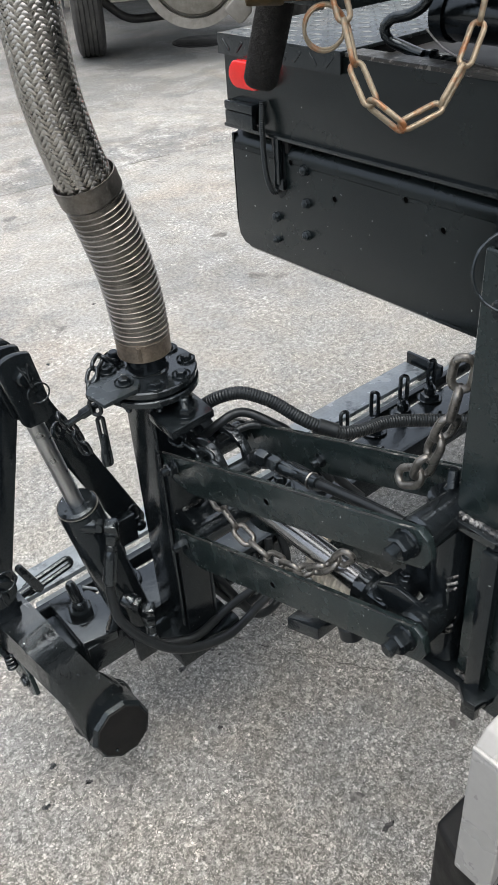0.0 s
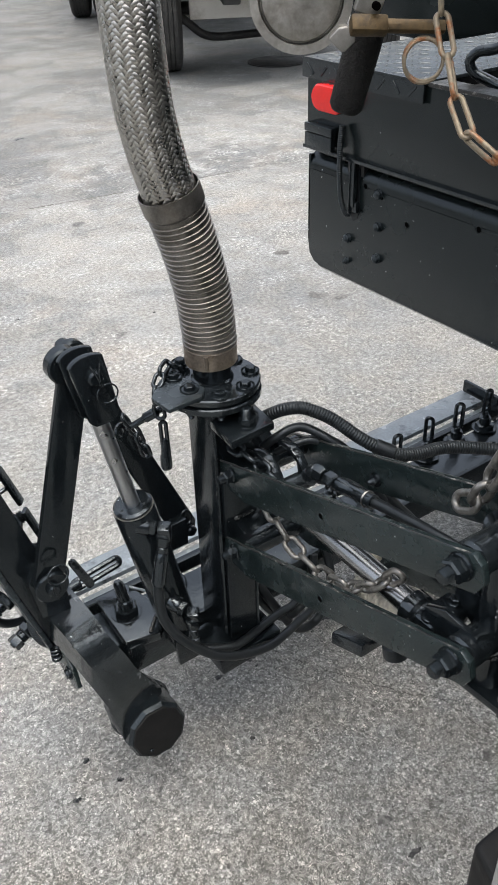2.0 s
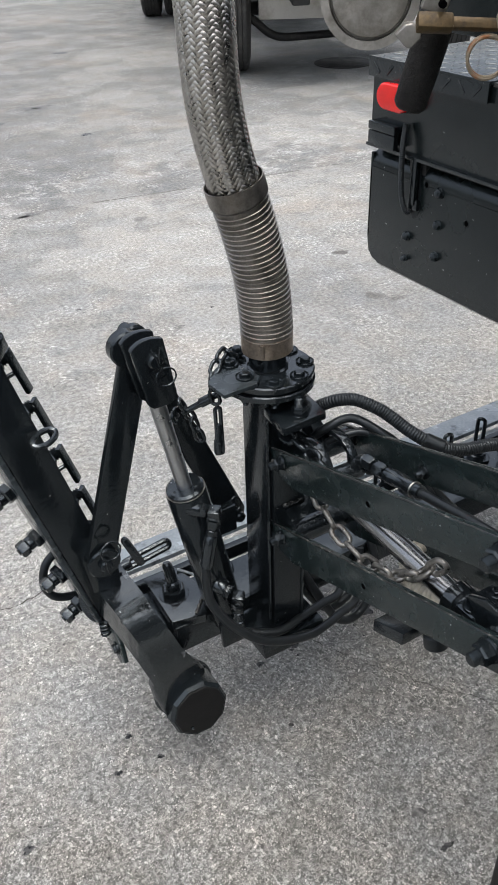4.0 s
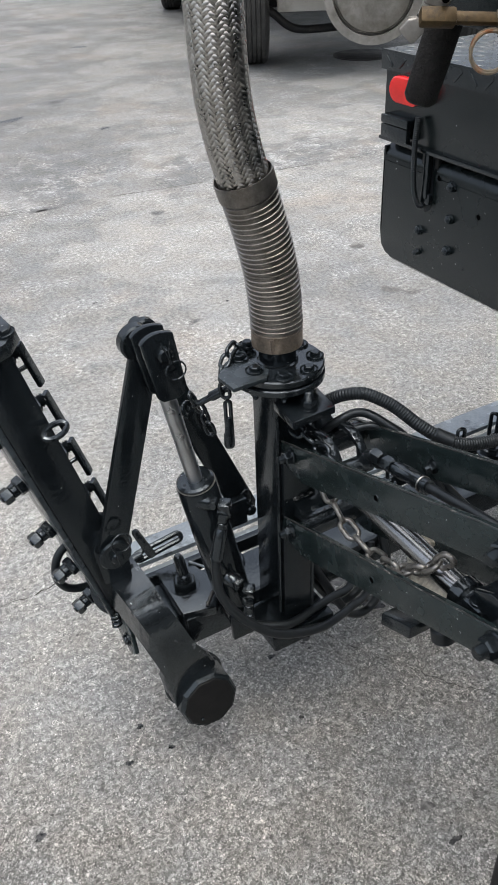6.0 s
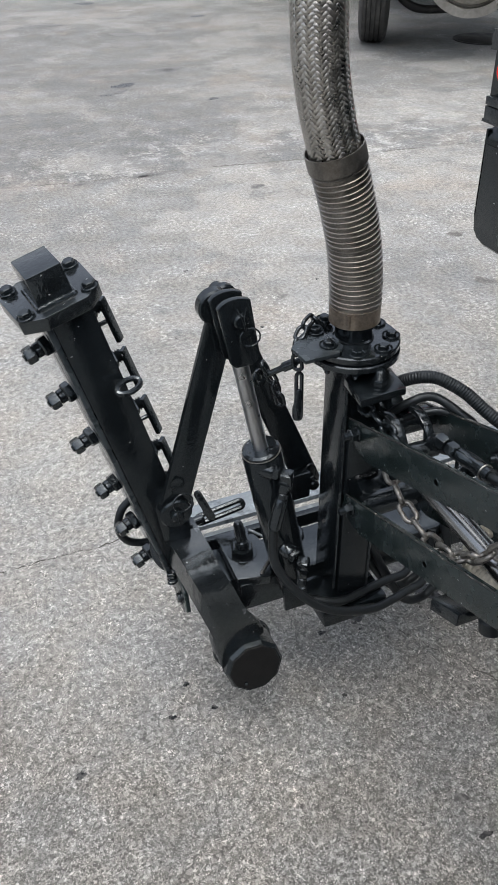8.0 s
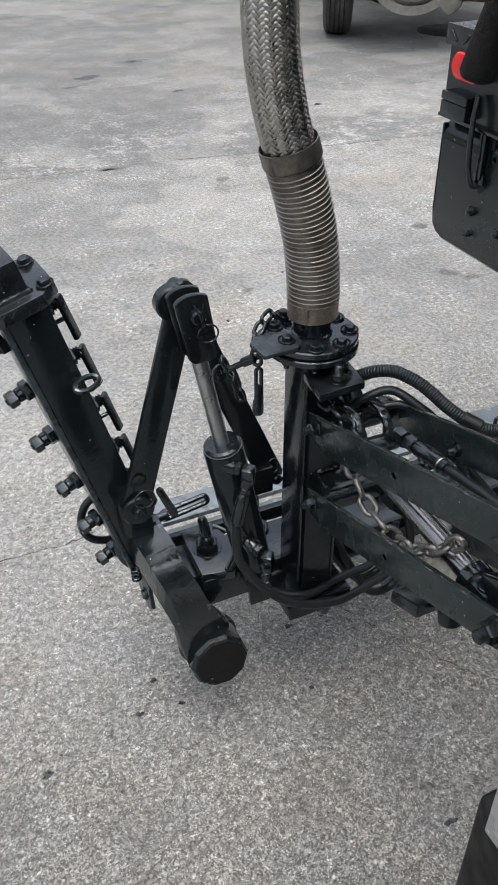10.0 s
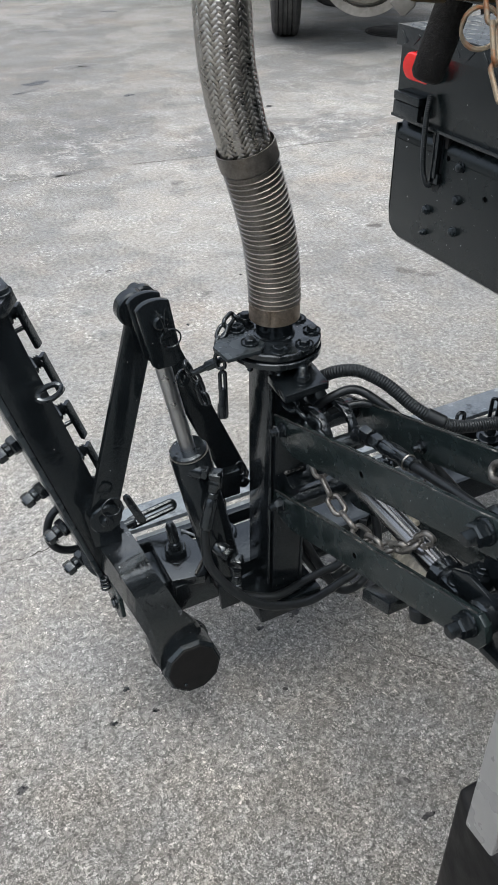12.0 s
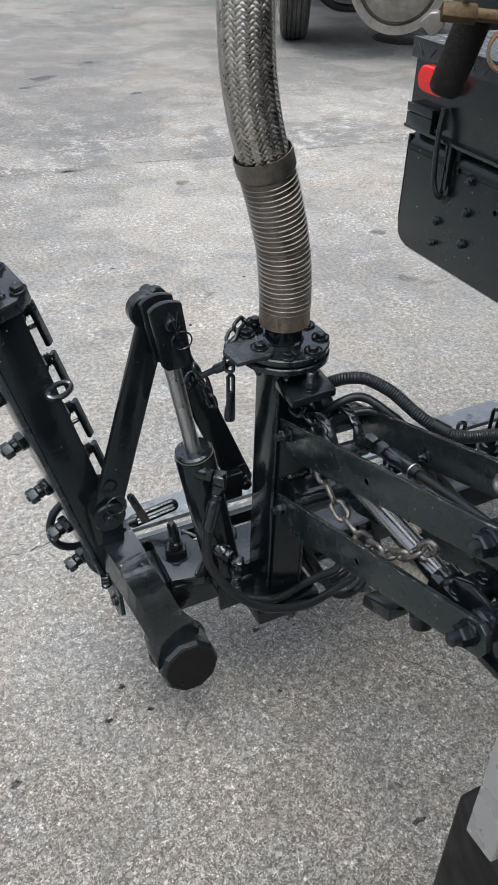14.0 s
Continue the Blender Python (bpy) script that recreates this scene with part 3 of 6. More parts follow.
rnd = random.Random(5)
STAINS = (
    (0.949, 1.178, 0.026, M_OIL, 1.3), (0.935, 1.283, 0.026, M_WET, 1.2), (0.751, 1.170, 0.013, M_OIL, 1.5), (0.735, 1.190, 0.012, M_OIL, 1.0),
    (0.715, 0.683, 0.012, M_WET, 1.0), (0.716, 0.602, 0.006, M_OIL, 2.2), (0.314, 1.140, 0.006, M_OIL, 1.2), (0.652, 1.156, 0.007, M_OIL, 1.1),
    (1.00, 1.15, 0.010, M_OIL, 1.4), (1.03, 1.18, 0.007, M_OIL, 1.0), (2.133, 2.609, 0.030, M_WET, 1.4), (2.20, 2.53, 0.022, M_WET, 1.4), (1.296, 2.81, 0.019, M_WET, 1.1),
    (2.309, 3.087, 0.026, M_WET, 1.5), (1.722, 4.078, 0.030, M_WET, 1.4), (1.675, 6.603, 0.06, M_OIL, 1.6), (1.60, 6.42, 0.045, M_WET, 1.5), (2.169, 5.941, 0.03, M_OIL, 1.3),
    (2.247, 8.636, 0.07, M_WET, 2.2), (2.137, 7.015, 0.07, M_WET, 2.0), (1.24, 4.50, 0.04, M_WET, 2.0), (0.35, 1.06, 0.006, M_OIL, 1.0), (0.05, 1.012, 0.008, M_OIL, 1.3),
    (0.26, 1.07, 0.006, M_OIL, 1.3), (0.62, 0.98, 0.005, M_OIL, 1.0), (2.45, 3.02, 0.018, M_WET, 1.5), (2.06, 3.5, 0.02, M_WET, 1.4), (0.98, 0.66, 0.012, M_WET, 1.2),
    (3.241, 9.303, 0.05, M_OIL, 1.8), (2.356, 10.695, 0.07, M_OIL, 1.8), (2.637, 9.987, 0.05, M_WET, 1.8), (1.215, 4.483, 0.014, M_WET, 2.2), (0.847, 4.499, 0.022, M_WET, 2.2), (1.479, 6.354, 0.025, M_OIL, 1.4), (2.138, 6.92, 0.05, M_WET, 1.9), (1.609, 9.465, 0.09, M_WET, 2.0),
    (2.568, 4.463, 0.02, M_WET, 1.2), (2.9, 5.2, 0.02, M_OIL, 1.2), (1.12, 2.6, 0.008, M_OIL, 1.0), (1.5, 2.9, 0.007, M_OIL, 1.0), (1.02, 3.2, 0.008, M_OIL, 1.0),
)
DROPS = [(0.95 + rnd.gauss(0, 0.035), 1.185 + rnd.gauss(0, 0.028), rnd.uniform(0.0016, 0.005), M_OIL, 1.2) for _ in range(34)] + [(0.745 + rnd.gauss(0, 0.016), 1.18 + rnd.gauss(0, 0.02), rnd.uniform(0.0016, 0.004), M_OIL, 1.2) for _ in range(16)]
for k, (x, y, s, m, st) in enumerate(list(STAINS) + DROPS):
    blot(x, y, s, m, 40 + k, st, rnd.uniform(-0.6, 0.3))


def crack(points, width, seed, broken=False, fill=None):
    """A ragged dark crack line on the ground."""
    rnd = random.Random(seed)
    path = smooth_path([(x, y, 0.001) for x, y in points], 0.012)
    bm = bmesh.new()
    pairs = []
    for i, p in enumerate(path):
        t = (path[min(i + 1, len(path) - 1)] - path[max(i - 1, 0)]).normalized()
        s = Vector((-t.y, t.x, 0))
        p = p + s * rnd.uniform(-0.004, 0.004)
        w = width * rnd.uniform(0.1, 1.0) * (0.12 if broken and math.sin(i * 0.21) + math.sin(i * 0.083 + 1.0) > 0.15 else 1.0)
        pairs.append((bm.verts.new(p + s * w), bm.verts.new(p - s * w)))
    for (a, b), (c, d) in zip(pairs, pairs[1:]):
        bm.faces.new((a, b, d, c))
    return tagged(part("crack", bm, fill or M_CRACK), "thin ragged crack in the concrete", "crack", "cracks in the yard", "structure")


crack([(0.787, 1.166), (0.832, 1.078), (0.893, 0.975), (0.953, 0.876), (1.009, 0.812), (1.022, 0.699), (1.059, 0.626), (1.12, 0.45)], 0.0012, 1)
crack([(-0.7, 1.70), (-0.3, 1.66), (0.147, 1.65), (0.288, 1.652), (0.42, 1.70)], 0.0026, 2)
crack([(0.4, 4.62), (0.909, 4.53), (1.485, 4.50), (2.161, 4.40), (3.164, 4.28), (4.2, 4.16)], 0.011, 3, True, M_JOINT)

# manhole cover
mh = thing("manhole_cover", (5.2, 6.95, 0), "dark round iron manhole cover set in the yard", "manhole cover")
part("cover", lathe((5.2, 6.95, -0.02), (5.2, 6.95, 0.012), [(0, 0.25), (0.9, 0.25), (1, 0.243)], 40), M_DARK, mh)
part("rim", pipe((5.2, 6.95, -0.02), (5.2, 6.95, 0.008), 0.28, 0.255, 40), M_DARK, mh)


# ---- the mast that carries the spray bar ----
MX, MY = 0.620, 1.052
mast = thing("lift_mast", (0.628, 1.05, 0.15), "glossy black steel mast with a bolted round flange on top", "mast")
part("post_tube", box((0.593, 1.014, 0.272), (0.662, 1.094, 0.812), 0.005), M_BLACK, mast)
part("face_plate", box((0.598, 1.004, 0.273), (0.659, 1.013, 0.70), 0.002), M_BLACK, mast)
part("corner_weld", hose([(0.5935, 1.0125, 0.80 - 0.017 * k + 0.002 * (k % 2)) for k in range(30)], 0.0035, 8, 0.006), M_BLACK_THICK, mast)
part("foot_plate", box((0.560, 0.985, 0.250), (0.700, 1.13, 0.272), 0.003), M_BLACK, mast)
part("foot_block", box((0.572, 1.000, 0.214), (0.672, 1.10, 0.250), 0.004), M_BLACK, mast)
part("foot_weld", hose([(0.600 + 0.0045 * k, 0.9995, 0.2745 + 0.0016 * (k % 2)) for k in range(14)], 0.0042, 8, 0.005), M_BLACK_THICK, mast)
flange = part("lower_flange", lathe((MX, MY, 0.812), (MX, MY, 0.824), [(0, 0.074), (0.15, 0.078), (0.85, 0.078), (1, 0.076)], 48), M_BLACK_THICK, mast)
part("gasket", lathe((MX, MY, 0.824), (MX, MY, 0.829), [(0, 0.070), (1, 0.070)], 40), M_RUBBER, mast)
part("upper_flange", lathe((MX, MY, 0.829), (MX, MY, 0.840), [(0, 0.076), (0.8, 0.077), (1, 0.075)], 48), M_LUMPY, mast)
part("chain_plate", prism([(0.505, 1.045), (0.508, 0.998), (0.568, 1.000), (0.585, 1.02), (0.575, 1.075), (0.600, 1.122), (0.578, 1.106), (0.536, 1.078)], "z", 0.8405, 0.8475, 0.0015), M_SLATE, mast)
for k in range(8):
    a = radians(22.5 + 45 * k)
    x, y = MX + 0.062 * math.cos(a), MY + 0.062 * math.sin(a)
    z = 0.8475 if 2 <= k <= 4 else 0.840
    part("flange_bolt", hexbolt((x, y, z), (0, 0, 1), 0.0086, 0.0068, 0.0150, 0.0022, turn=0.4 * k), M_BLACK, mast)
    part("flange_nut", hexbolt((x, y, 0.812), (0, 0, -1), 0.0095, 0.008, 0.0, 0.0, stub=0.008, stub_r=0.005, turn=0.7 * k), M_BLACK_THICK, mast)
part("inlet_pipe", lathe((MX, MY, 0.838), (MX, MY, 0.885), [(0, 0.034), (0.08, 0.034), (0.12, 0.0305), (1, 0.0305)], 36), M_BLACK_THICK, mast)
part("tie_beam", box((0.528, 1.128, 0.452), (0.5925, 1.150, 0.512), 0.003), M_BLACK, mast)
part("stop_bracket", prism([(0.586, 1.012), (0.580, 0.942), (0.664, 0.948), (0.672, 1.015)], "z", 0.776, 0.790, 0.002), M_BLACK, mast)
part("stop_stud", hexbolt((0.624, 0.966, 0.790), (0, 0, 1), 0.0125, 0.014, 0.015, 0.002, stub=0.016, stub_r=0.0080), M_BLACK, mast)
part("stop_gusset", prism([(0.95, 0.776), (1.012, 0.776), (1.012, 0.73)], "x", 0.612, 0.622, 0.001), M_BLACK, mast)
for zc, r in ((0.700, 0.021), (0.538, 0.024)):
    part("pivot_tube", pipe((0.612, 0.976, zc), (0.731, 0.976, zc), r, r - 0.006, 30), M_BLACK_THICK, mast)
    part("pivot_lug", prism([(0.976, zc + r * 0.95), (1.012, zc + 0.04), (1.012, zc - 0.04), (0.976, zc - r * 0.95)], "x", 0.62, 0.694, 0.002), M_BLACK, mast)

for zc in (0.700, 0.538):
    part("lug_weld", hose([(0.618 + 0.0045 * k, 1.0035, zc + 0.042 + 0.0015 * (k % 2)) for k in range(10)], 0.0035, 8, 0.005), M_WELD, mast)
part("side_seam", hose([(0.6600 + 0.0008 * (k % 2), 1.0045, 0.285 + 0.017 * k) for k in range(24)], 0.0032, 8, 0.006), M_BLACK_THICK, mast)

# ---- lifting arms between mast and post ----
ARM_A = ((0.976, 0.700), (0.508, 0.848))
ARM_B = ((0.976, 0.538), (0.503, 0.696))


def arm(x0, x1, ends, name, label):
    (ya, za), (yb, zb) = ends
    d = Vector((yb - ya, zb - za))
    length = d.length
    d.normalize()
    up = Vector((-d.y, d.x)) if d.x > 0 else Vector((d.y, -d.x))
    if up.y < 0:
        up = -up

    def at(s, h):
        p = Vector((ya, za)) + d * s + up * h
        return (p.x, p.y)

    outline = [at(-0.034, 0.018), at(length + 0.020, 0.020), at(length + 0.030, 0.008), at(length + 0.030, -0.016), at(length + 0.014, -0.032), at(0.02, -0.045), at(-0.020, -0.030), at(-0.034, -0.010)]
    root = thing(name, (x0, ya, za), label, "lifting arm", "arms of the lifting linkage")
    part("bar", prism(outline, "x", x0, x1, 0.0016, 2), M_ARM, root)
    wear = [at(-0.03 + (length + 0.045) * k / 26, 0.0185 + 0.0006 * (k % 3)) for k in range(27)]
    part("worn_edge", hose([((x0 + 0.0022), y, z) for y, z in wear], 0.0016, 6, 0.02), M_EDGE, root, "scuffed edge with bare metal")
    out = -1 if x0 < 0.65 else 1
    for s, yy, zz in ((0, ya, za), (1, yb, zb)):
        big = 1.0 if s else 0.72
        base = x0 if out < 0 else x1
        part("pivot_bolt", rod((x0 - 0.004, yy, zz), (x1 + 0.004, yy, zz), 0.009, 16), M_BLACK, root)
        nut = part("pivot_nut", hexbolt((base, yy, zz), (out, 0, 0), 0.0160 * big, 0.017 * big, 0.0185 * big, 0.004, stub=0.013 * big, stub_r=0.0098 * big, turn=0.5), M_BLACK, root)
    hx, hz = at(length * 0.47, -0.010)
    part("grease_hole", rod((x0 - 0.0008 if out < 0 else x1 - 0.004, hx, hz), (x0 + 0.004 if out < 0 else x1 + 0.0008, hx, hz), 0.0058, 14), M_HOLE, root)
    part("hole_rim", ring((x0 if out < 0 else x1, hx + 0.0006, hz - 0.0006), (1, 0, 0), 0.0062, 0.0008, 20, 6), M_ARM, root)
    return root


arm(0.598, 0.609, ARM_A, "lifting_arm", "satin black flat steel lifting arm with a worn top edge")
far_arm = arm(0.734, 0.745, ARM_A, "lifting_arm", "satin black flat steel lifting arm with a worn top edge")
low = arm(0.598, 0.609, ARM_B, "lifting_arm", "satin black lower lifting arm with stop block underneath")
arm(0.734, 0.745, ARM_B, "lifting_arm", "satin black lower lifting arm behind the chain")
part("guide_bolt", hexbolt((0.734, 0.787, 0.741), (-1, 0, 0), 0.0085, 0.008, 0.0115, 0.002, stub=0.007, stub_r=0.005), M_BLACK_THICK, far_arm)
part("stop_block", prism([(0.718, 0.562), (0.652, 0.590), (0.652, 0.566), (0.718, 0.538)], "x", 0.594, 0.64, 0.003), M_BLACK, low)
part("stop_bumper", rod((0.635, 0.63, 0.59), (0.635, 0.624, 0.566), 0.018, 20), M_RUBBER, low)

# ---- the post on the truck that the arms swing from ----
post = thing("support_post", (0.70, 0.47, 0.55), "black steel support post with a hinge cylinder welded to it", "post")
part("column", box((0.668, 0.352, 0.858), (0.770, 0.498, 1.176), 0.005, 3), M_ARM, post)
part("lower_column", box((0.662, 0.372, 0.574), (0.770, 0.468, 0.844), 0.004), M_ARM, post)
part("edge_bar", box((0.648, 0.424, 0.560), (0.660, 0.446, 0.843), 0.003), M_BLACK, post)
part("hinge_cylinder", lathe((0.678, 0.502, 0.613), (0.678, 0.502, 0.844), [(0, 0.023), (0.03, 0.0245), (0.97, 0.0245), (1, 0.023)], 36), M_BLACK, post)
nose = [(0.686 + 0.030 * math.cos(a), 0.516 + 0.030 * math.sin(a)) for a in [radians(10 + 17 * k) for k in range(11)]]
plate_line = nose + [(0.656, 0.500), (0.654, 0.436), (0.668, 0.418), (0.780, 0.418), (0.780, 0.500)]
part("top_plate", prism(plate_line, "z", 0.845, 0.857, 0.002), M_LUMPY, post)
part("bottom_plate", prism([(0.700, 0.534), (0.660, 0.534), (0.645, 0.518), (0.648, 0.452), (0.632, 0.432), (0.634, 0.416), (0.668, 0.408), (0.780, 0.408), (0.780, 0.534)], "z", 0.600, 0.612, 0.002), M_BLACK, post)
part("plate_weld", hose([(0.6665 - 0.0016 * (k % 2), 0.496 - 0.0045 * k, 0.8590) for k in range(17)], 0.0048, 8, 0.005), M_WELD, post, "lumpy grey-scuffed weld seam")
part("foot_weld", hose([(0.6605 - 0.0016 * (k % 2), 0.466 - 0.0045 * k, 0.6145) for k in range(6)], 0.0045, 8, 0.005), M_WELD, post)
part("top_stud", hexbolt((0.690, 0.521, 0.857), (0, 0, 1), 0.0105, 0.008, 0.014, 0.002, stub=0.026, stub_r=0.0072), M_BLACK, post)
for (yy, zz) in (ARM_A[1], ARM_B[1]):
    part("pivot_tube", lathe((0.611, yy, zz), (0.732, yy, zz), [(0, 0.020), (0.03, 0.0245), (0.3, 0.0235), (0.9, 0.0235), (1, 0.02)], 30), M_LUMPY, post)
for k in range(6):
    wz = 0.668 + 0.010 * k + (0.045 if k > 2 else 0)
    part("weld_bead", hose([(0.6565, 0.4905, wz), (0.6590, 0.4860, wz + 0.003), (0.6640, 0.4815, wz + 0.005)], 0.0024, 6, 0.004), M_WELD, post)
part("brace", prism([(0.671, 1.1765), (0.671, 1.22), (0.90, 1.44), (0.94, 1.40), (0.79, 1.1765)], "y", 0.440, 0.492, 0.003), M_BLACK, post)
part("hanger_beam", box((0.44, 0.41, 1.525), (1.9, 0.54, 1.62), 0.006), M_BLACK, post)
part("hanger_leg", box((0.86, 0.45, 1.38), (0.93, 0.50, 1.525), 0.004), M_BLACK, post)
part("lock_ring", ring((0.660, 0.458, 1.166), (-0.7, -0.65, 0.3), 0.037, 0.0018, 44), M_BLACK_THICK, post)
part("lock_pin", rod((0.650, 0.462, 1.128), (0.669, 0.462, 1.128), 0.012, 16), M_BLACK, post)

# ---- lift cylinder inside the linkage ----
A, B = Vector((0.657, 0.955, 0.672)), Vector((0.657, 0.532, 0.650))
lift = thing("lift_cylinder", B, "hydraulic lift cylinder with bright rod between the arms", "hydraulic cylinder")


def along(s):
    return A + (B - A) * s


part("rod_eye", joined(pipe(A + Vector((-0.016, 0, 0)), A + Vector((0.016, 0, 0)), 0.019, 0.009, 24), rod(along(0.02), along(0.16), 0.011, 18)), M_BLACK_THICK, lift)
part("piston_rod", rod(along(0.12), along(0.24), 0.0095, 20), M_CHROME, lift)
part("gland", lathe(along(0.21), along(0.28), [(0, 0.014), (0.1, 0.019), (0.9, 0.019), (1, 0.018)], 24), M_BLACK_THICK, lift)
part("barrel", lathe(along(0.27), along(0.80), [(0, 0.0180), (1, 0.0180)], 28), M_BARREL, lift, "bare grey steel barrel")
part("barrel_base", lathe(along(0.77), along(0.97), [(0, 0.022), (0.04, 0.0265), (0.24, 0.0265), (0.28, 0.023), (0.34, 0.0285), (0.9, 0.0285), (1, 0.022)], 30), M_LUMPY, lift, "thick black cast cylinder foot")
part("base_clamp", box((0.622, 0.553, 0.660), (0.692, 0.592, 0.690), 0.007, 3), M_BLACK_THICK, lift)
part("clamp_bolt", hexbolt((0.634, 0.572, 0.690), (0, 0, 1), 0.008, 0.007, 0.012, 0.002), M_BLACK_THICK, lift)
part("clamp_bolt", hexbolt((0.680, 0.572, 0.690), (0, 0, 1), 0.008, 0.007, 0.012, 0.002), M_BLACK_THICK, lift)
part("base_eye", pipe(B + Vector((-0.02, 0, 0)), B + Vector((0.02, 0, 0)), 0.024, 0.009, 24), M_BLACK_THICK, lift)
for dx in (-0.032, 0.024):
    part("base_lug", prism([(0.49, 0.66), (0.49, 0.725), (0.545, 0.73), (0.575, 0.715), (0.575, 0.70), (0.54, 0.672)], "x", 0.657 + dx, 0.665 + dx, 0.002), M_BLACK, lift)
part("port", hexbolt(along(0.32), (0.2, 0.3, 1), 0.011, 0.016, 0.0, 0.0, turn=0.2), M_BLACK_THICK, lift)

# top links beside the rod eye
linkp = thing("rod_clevis", (0.66, 0.97, 0.70), "black forged clevis link on the upper pivot", "clevis")
strap = [(0.992, 0.722), (0.976, 0.738), (0.952, 0.746), (0.930, 0.744), (0.912, 0.735), (0.900, 0.720), (0.896, 0.700), (0.900, 0.686)]
inner = [(y + 0.004 * (k > 4), z - 0.011) if k < 5 else (y + 0.011, z - 0.004) for k, (y, z) in enumerate(strap)]
for x0 in (0.630, 0.680):
    part("strap", prism(strap + inner[::-1], "x", x0, x0 + 0.016, 0.0025, 2), M_LUMPY, linkp)
part("pin_boss", rod((0.622, 0.902, 0.694), (0.704, 0.902, 0.694), 0.0155, 24), M_BLACK_THICK, linkp)
part("cross_pin", rod((0.614, 0.902, 0.694), (0.706, 0.902, 0.694), 0.009, 16), M_BLACK_THICK, linkp)

# ---- folding cylinder and toggle levers ----
K = Vector((0.413, 1.082, 0.912))
foot = Vector((0.546, 1.098, 0.262))
col = K + (foot - K) * 0.4415
ax = (foot - K).normalized()
fold = thing("fold_cylinder", foot, "black hydraulic folding cylinder with a chrome piston rod", "hydraulic cylinder")
part("piston_rod", rod(K + ax * 0.03, col + ax * 0.02, 0.0138, 28), M_CHROME, fold)
part("barrel", lathe(col, foot, [(0, 0.034), (0.01, 0.0362), (0.9, 0.0362), (0.93, 0.034), (1, 0.030)], 40), M_BLACK, fold)
part("gland", lathe(col - ax * 0.010, col + ax * 0.006, [(0, 0.029), (0.2, 0.0335), (1, 0.0335)], 40), M_BLACK_THICK, fold)
part("gland_ring", ring(col - ax * 0.002, ax, 0.0345, 0.0012, 44, 6), M_CHAIN, fold, "thin bare metal ring")
for k in range(3):
    a = 2.1 * k + 0.6
    side = ax.orthogonal().normalized()
    q = col - ax * 0.0105 + 0.022 * (math.cos(a) * side + math.sin(a) * ax.cross(side))
    part("spanner_hole", rod(q, q + ax * 0.002, 0.003, 12), M_RUBBER, fold)
for c, e, low_end in (((0.474, 1.062, 0.600), (0.500, 1.040, 0.592), (0.491, 1.039, 0.548)), ((0.514, 1.055, 0.398), (0.530, 1.022, 0.388), (0.526, 1.02, 0.335))):
    c, e, low_end = Vector(c), Vector(e), Vector(low_end)
    o = (e - c).normalized()
    down = (low_end - e).normalized()
    part("port_boss", lathe(c - o * 0.012, c + o * 0.010, [(0, 0.015), (0.8, 0.016), (1, 0.014)], 20), M_BLACK_THICK, fold)
    part("adapter", hexbolt(c + o * 0.008, o, 0.0135, 0.013, 0.0, 0.0), M_BLACK_THICK, fold)
    elbow = box((-0.011, -0.011, -0.016), (0.011, 0.011, 0.012), 0.004)
    elbow.transform(Matrix.Translation(e) @ Matrix.Rotation(-0.7, 4, "Z") @ Matrix.Rotation(0.2, 4, "X"))
    part("elbow", elbow, M_BLACK_THICK, fold)
    part("elbow_nut", joined(hexbolt(e + down * 0.012, down, 0.0135, 0.018, 0.0, 0.0), rod(e + down * 0.030, low_end, 0.0105, 18)), M_BLACK_THICK, fold)
for y0 in (1.054, 1.132):
    part("base_clevis", prism([(0.505, 0.30), (0.585, 0.30), (0.59, 0.235), (0.51, 0.235)], "y", y0, y0 + 0.01, 0.002), M_BLACK, fold)

toggle = thing("fold_linkage", (0.313, 1.12, 0.50), "black toggle levers with pinned clevis that fold the wing", "fold linkage")


def clevis(dx, dz, y0, y1):
    pts = [(0.384, 0.936), (0.390, 0.942), (0.397, 0.946), (0.406, 0.9485), (0.416, 0.949), (0.427, 0.9475), (0.437, 0.944), (0.452, 0.850), (0.449, 0.838), (0.440, 0.831), (0.412, 0.831), (0.404, 0.838)]
    return prism([(x + dx, z + dz) for x, z in pts], "y", y0, y1, 0.0012)


part("clevis_cheek", clevis(0.0, 0.0, 1.046, 1.056), M_BLACK, toggle)
part("clevis_cheek", clevis(-0.003, 0.001, 1.074, 1.084), M_BLACK, toggle)
part("lever_eye", rod((0.398, 1.090, 0.917), (0.398, 1.112, 0.917), 0.0285, 40), M_BLACK, toggle)
part("spacer_disc", rod((0.428, 1.130, 0.911), (0.428, 1.146, 0.911), 0.0215, 36), M_BLACK, toggle)
part("clevis_pin", rod((0.418, 1.034, 0.915), (0.424, 1.165, 0.915), 0.0122, 24), M_BLACK, toggle)
part("cotter", joined(ring((0.432, 1.036, 0.886), (0, -1, 0.1), 0.0145, 0.0014, 30, 6, 1.12), hose([(0.424, 1.036, 0.899), (0.418, 1.034, 0.92), (0.411, 1.036, 0.938)], 0.0014, 6, 0.004), hose([(0.426, 1.036, 0.900), (0.422, 1.034, 0.92), (0.425, 1.036, 0.938)], 0.0014, 6, 0.004)), M_BLACK_THICK, toggle)
part("rod_head", rod(K + ax * 0.012, K + ax * 0.080, 0.0195, 24), M_BLACK, toggle)


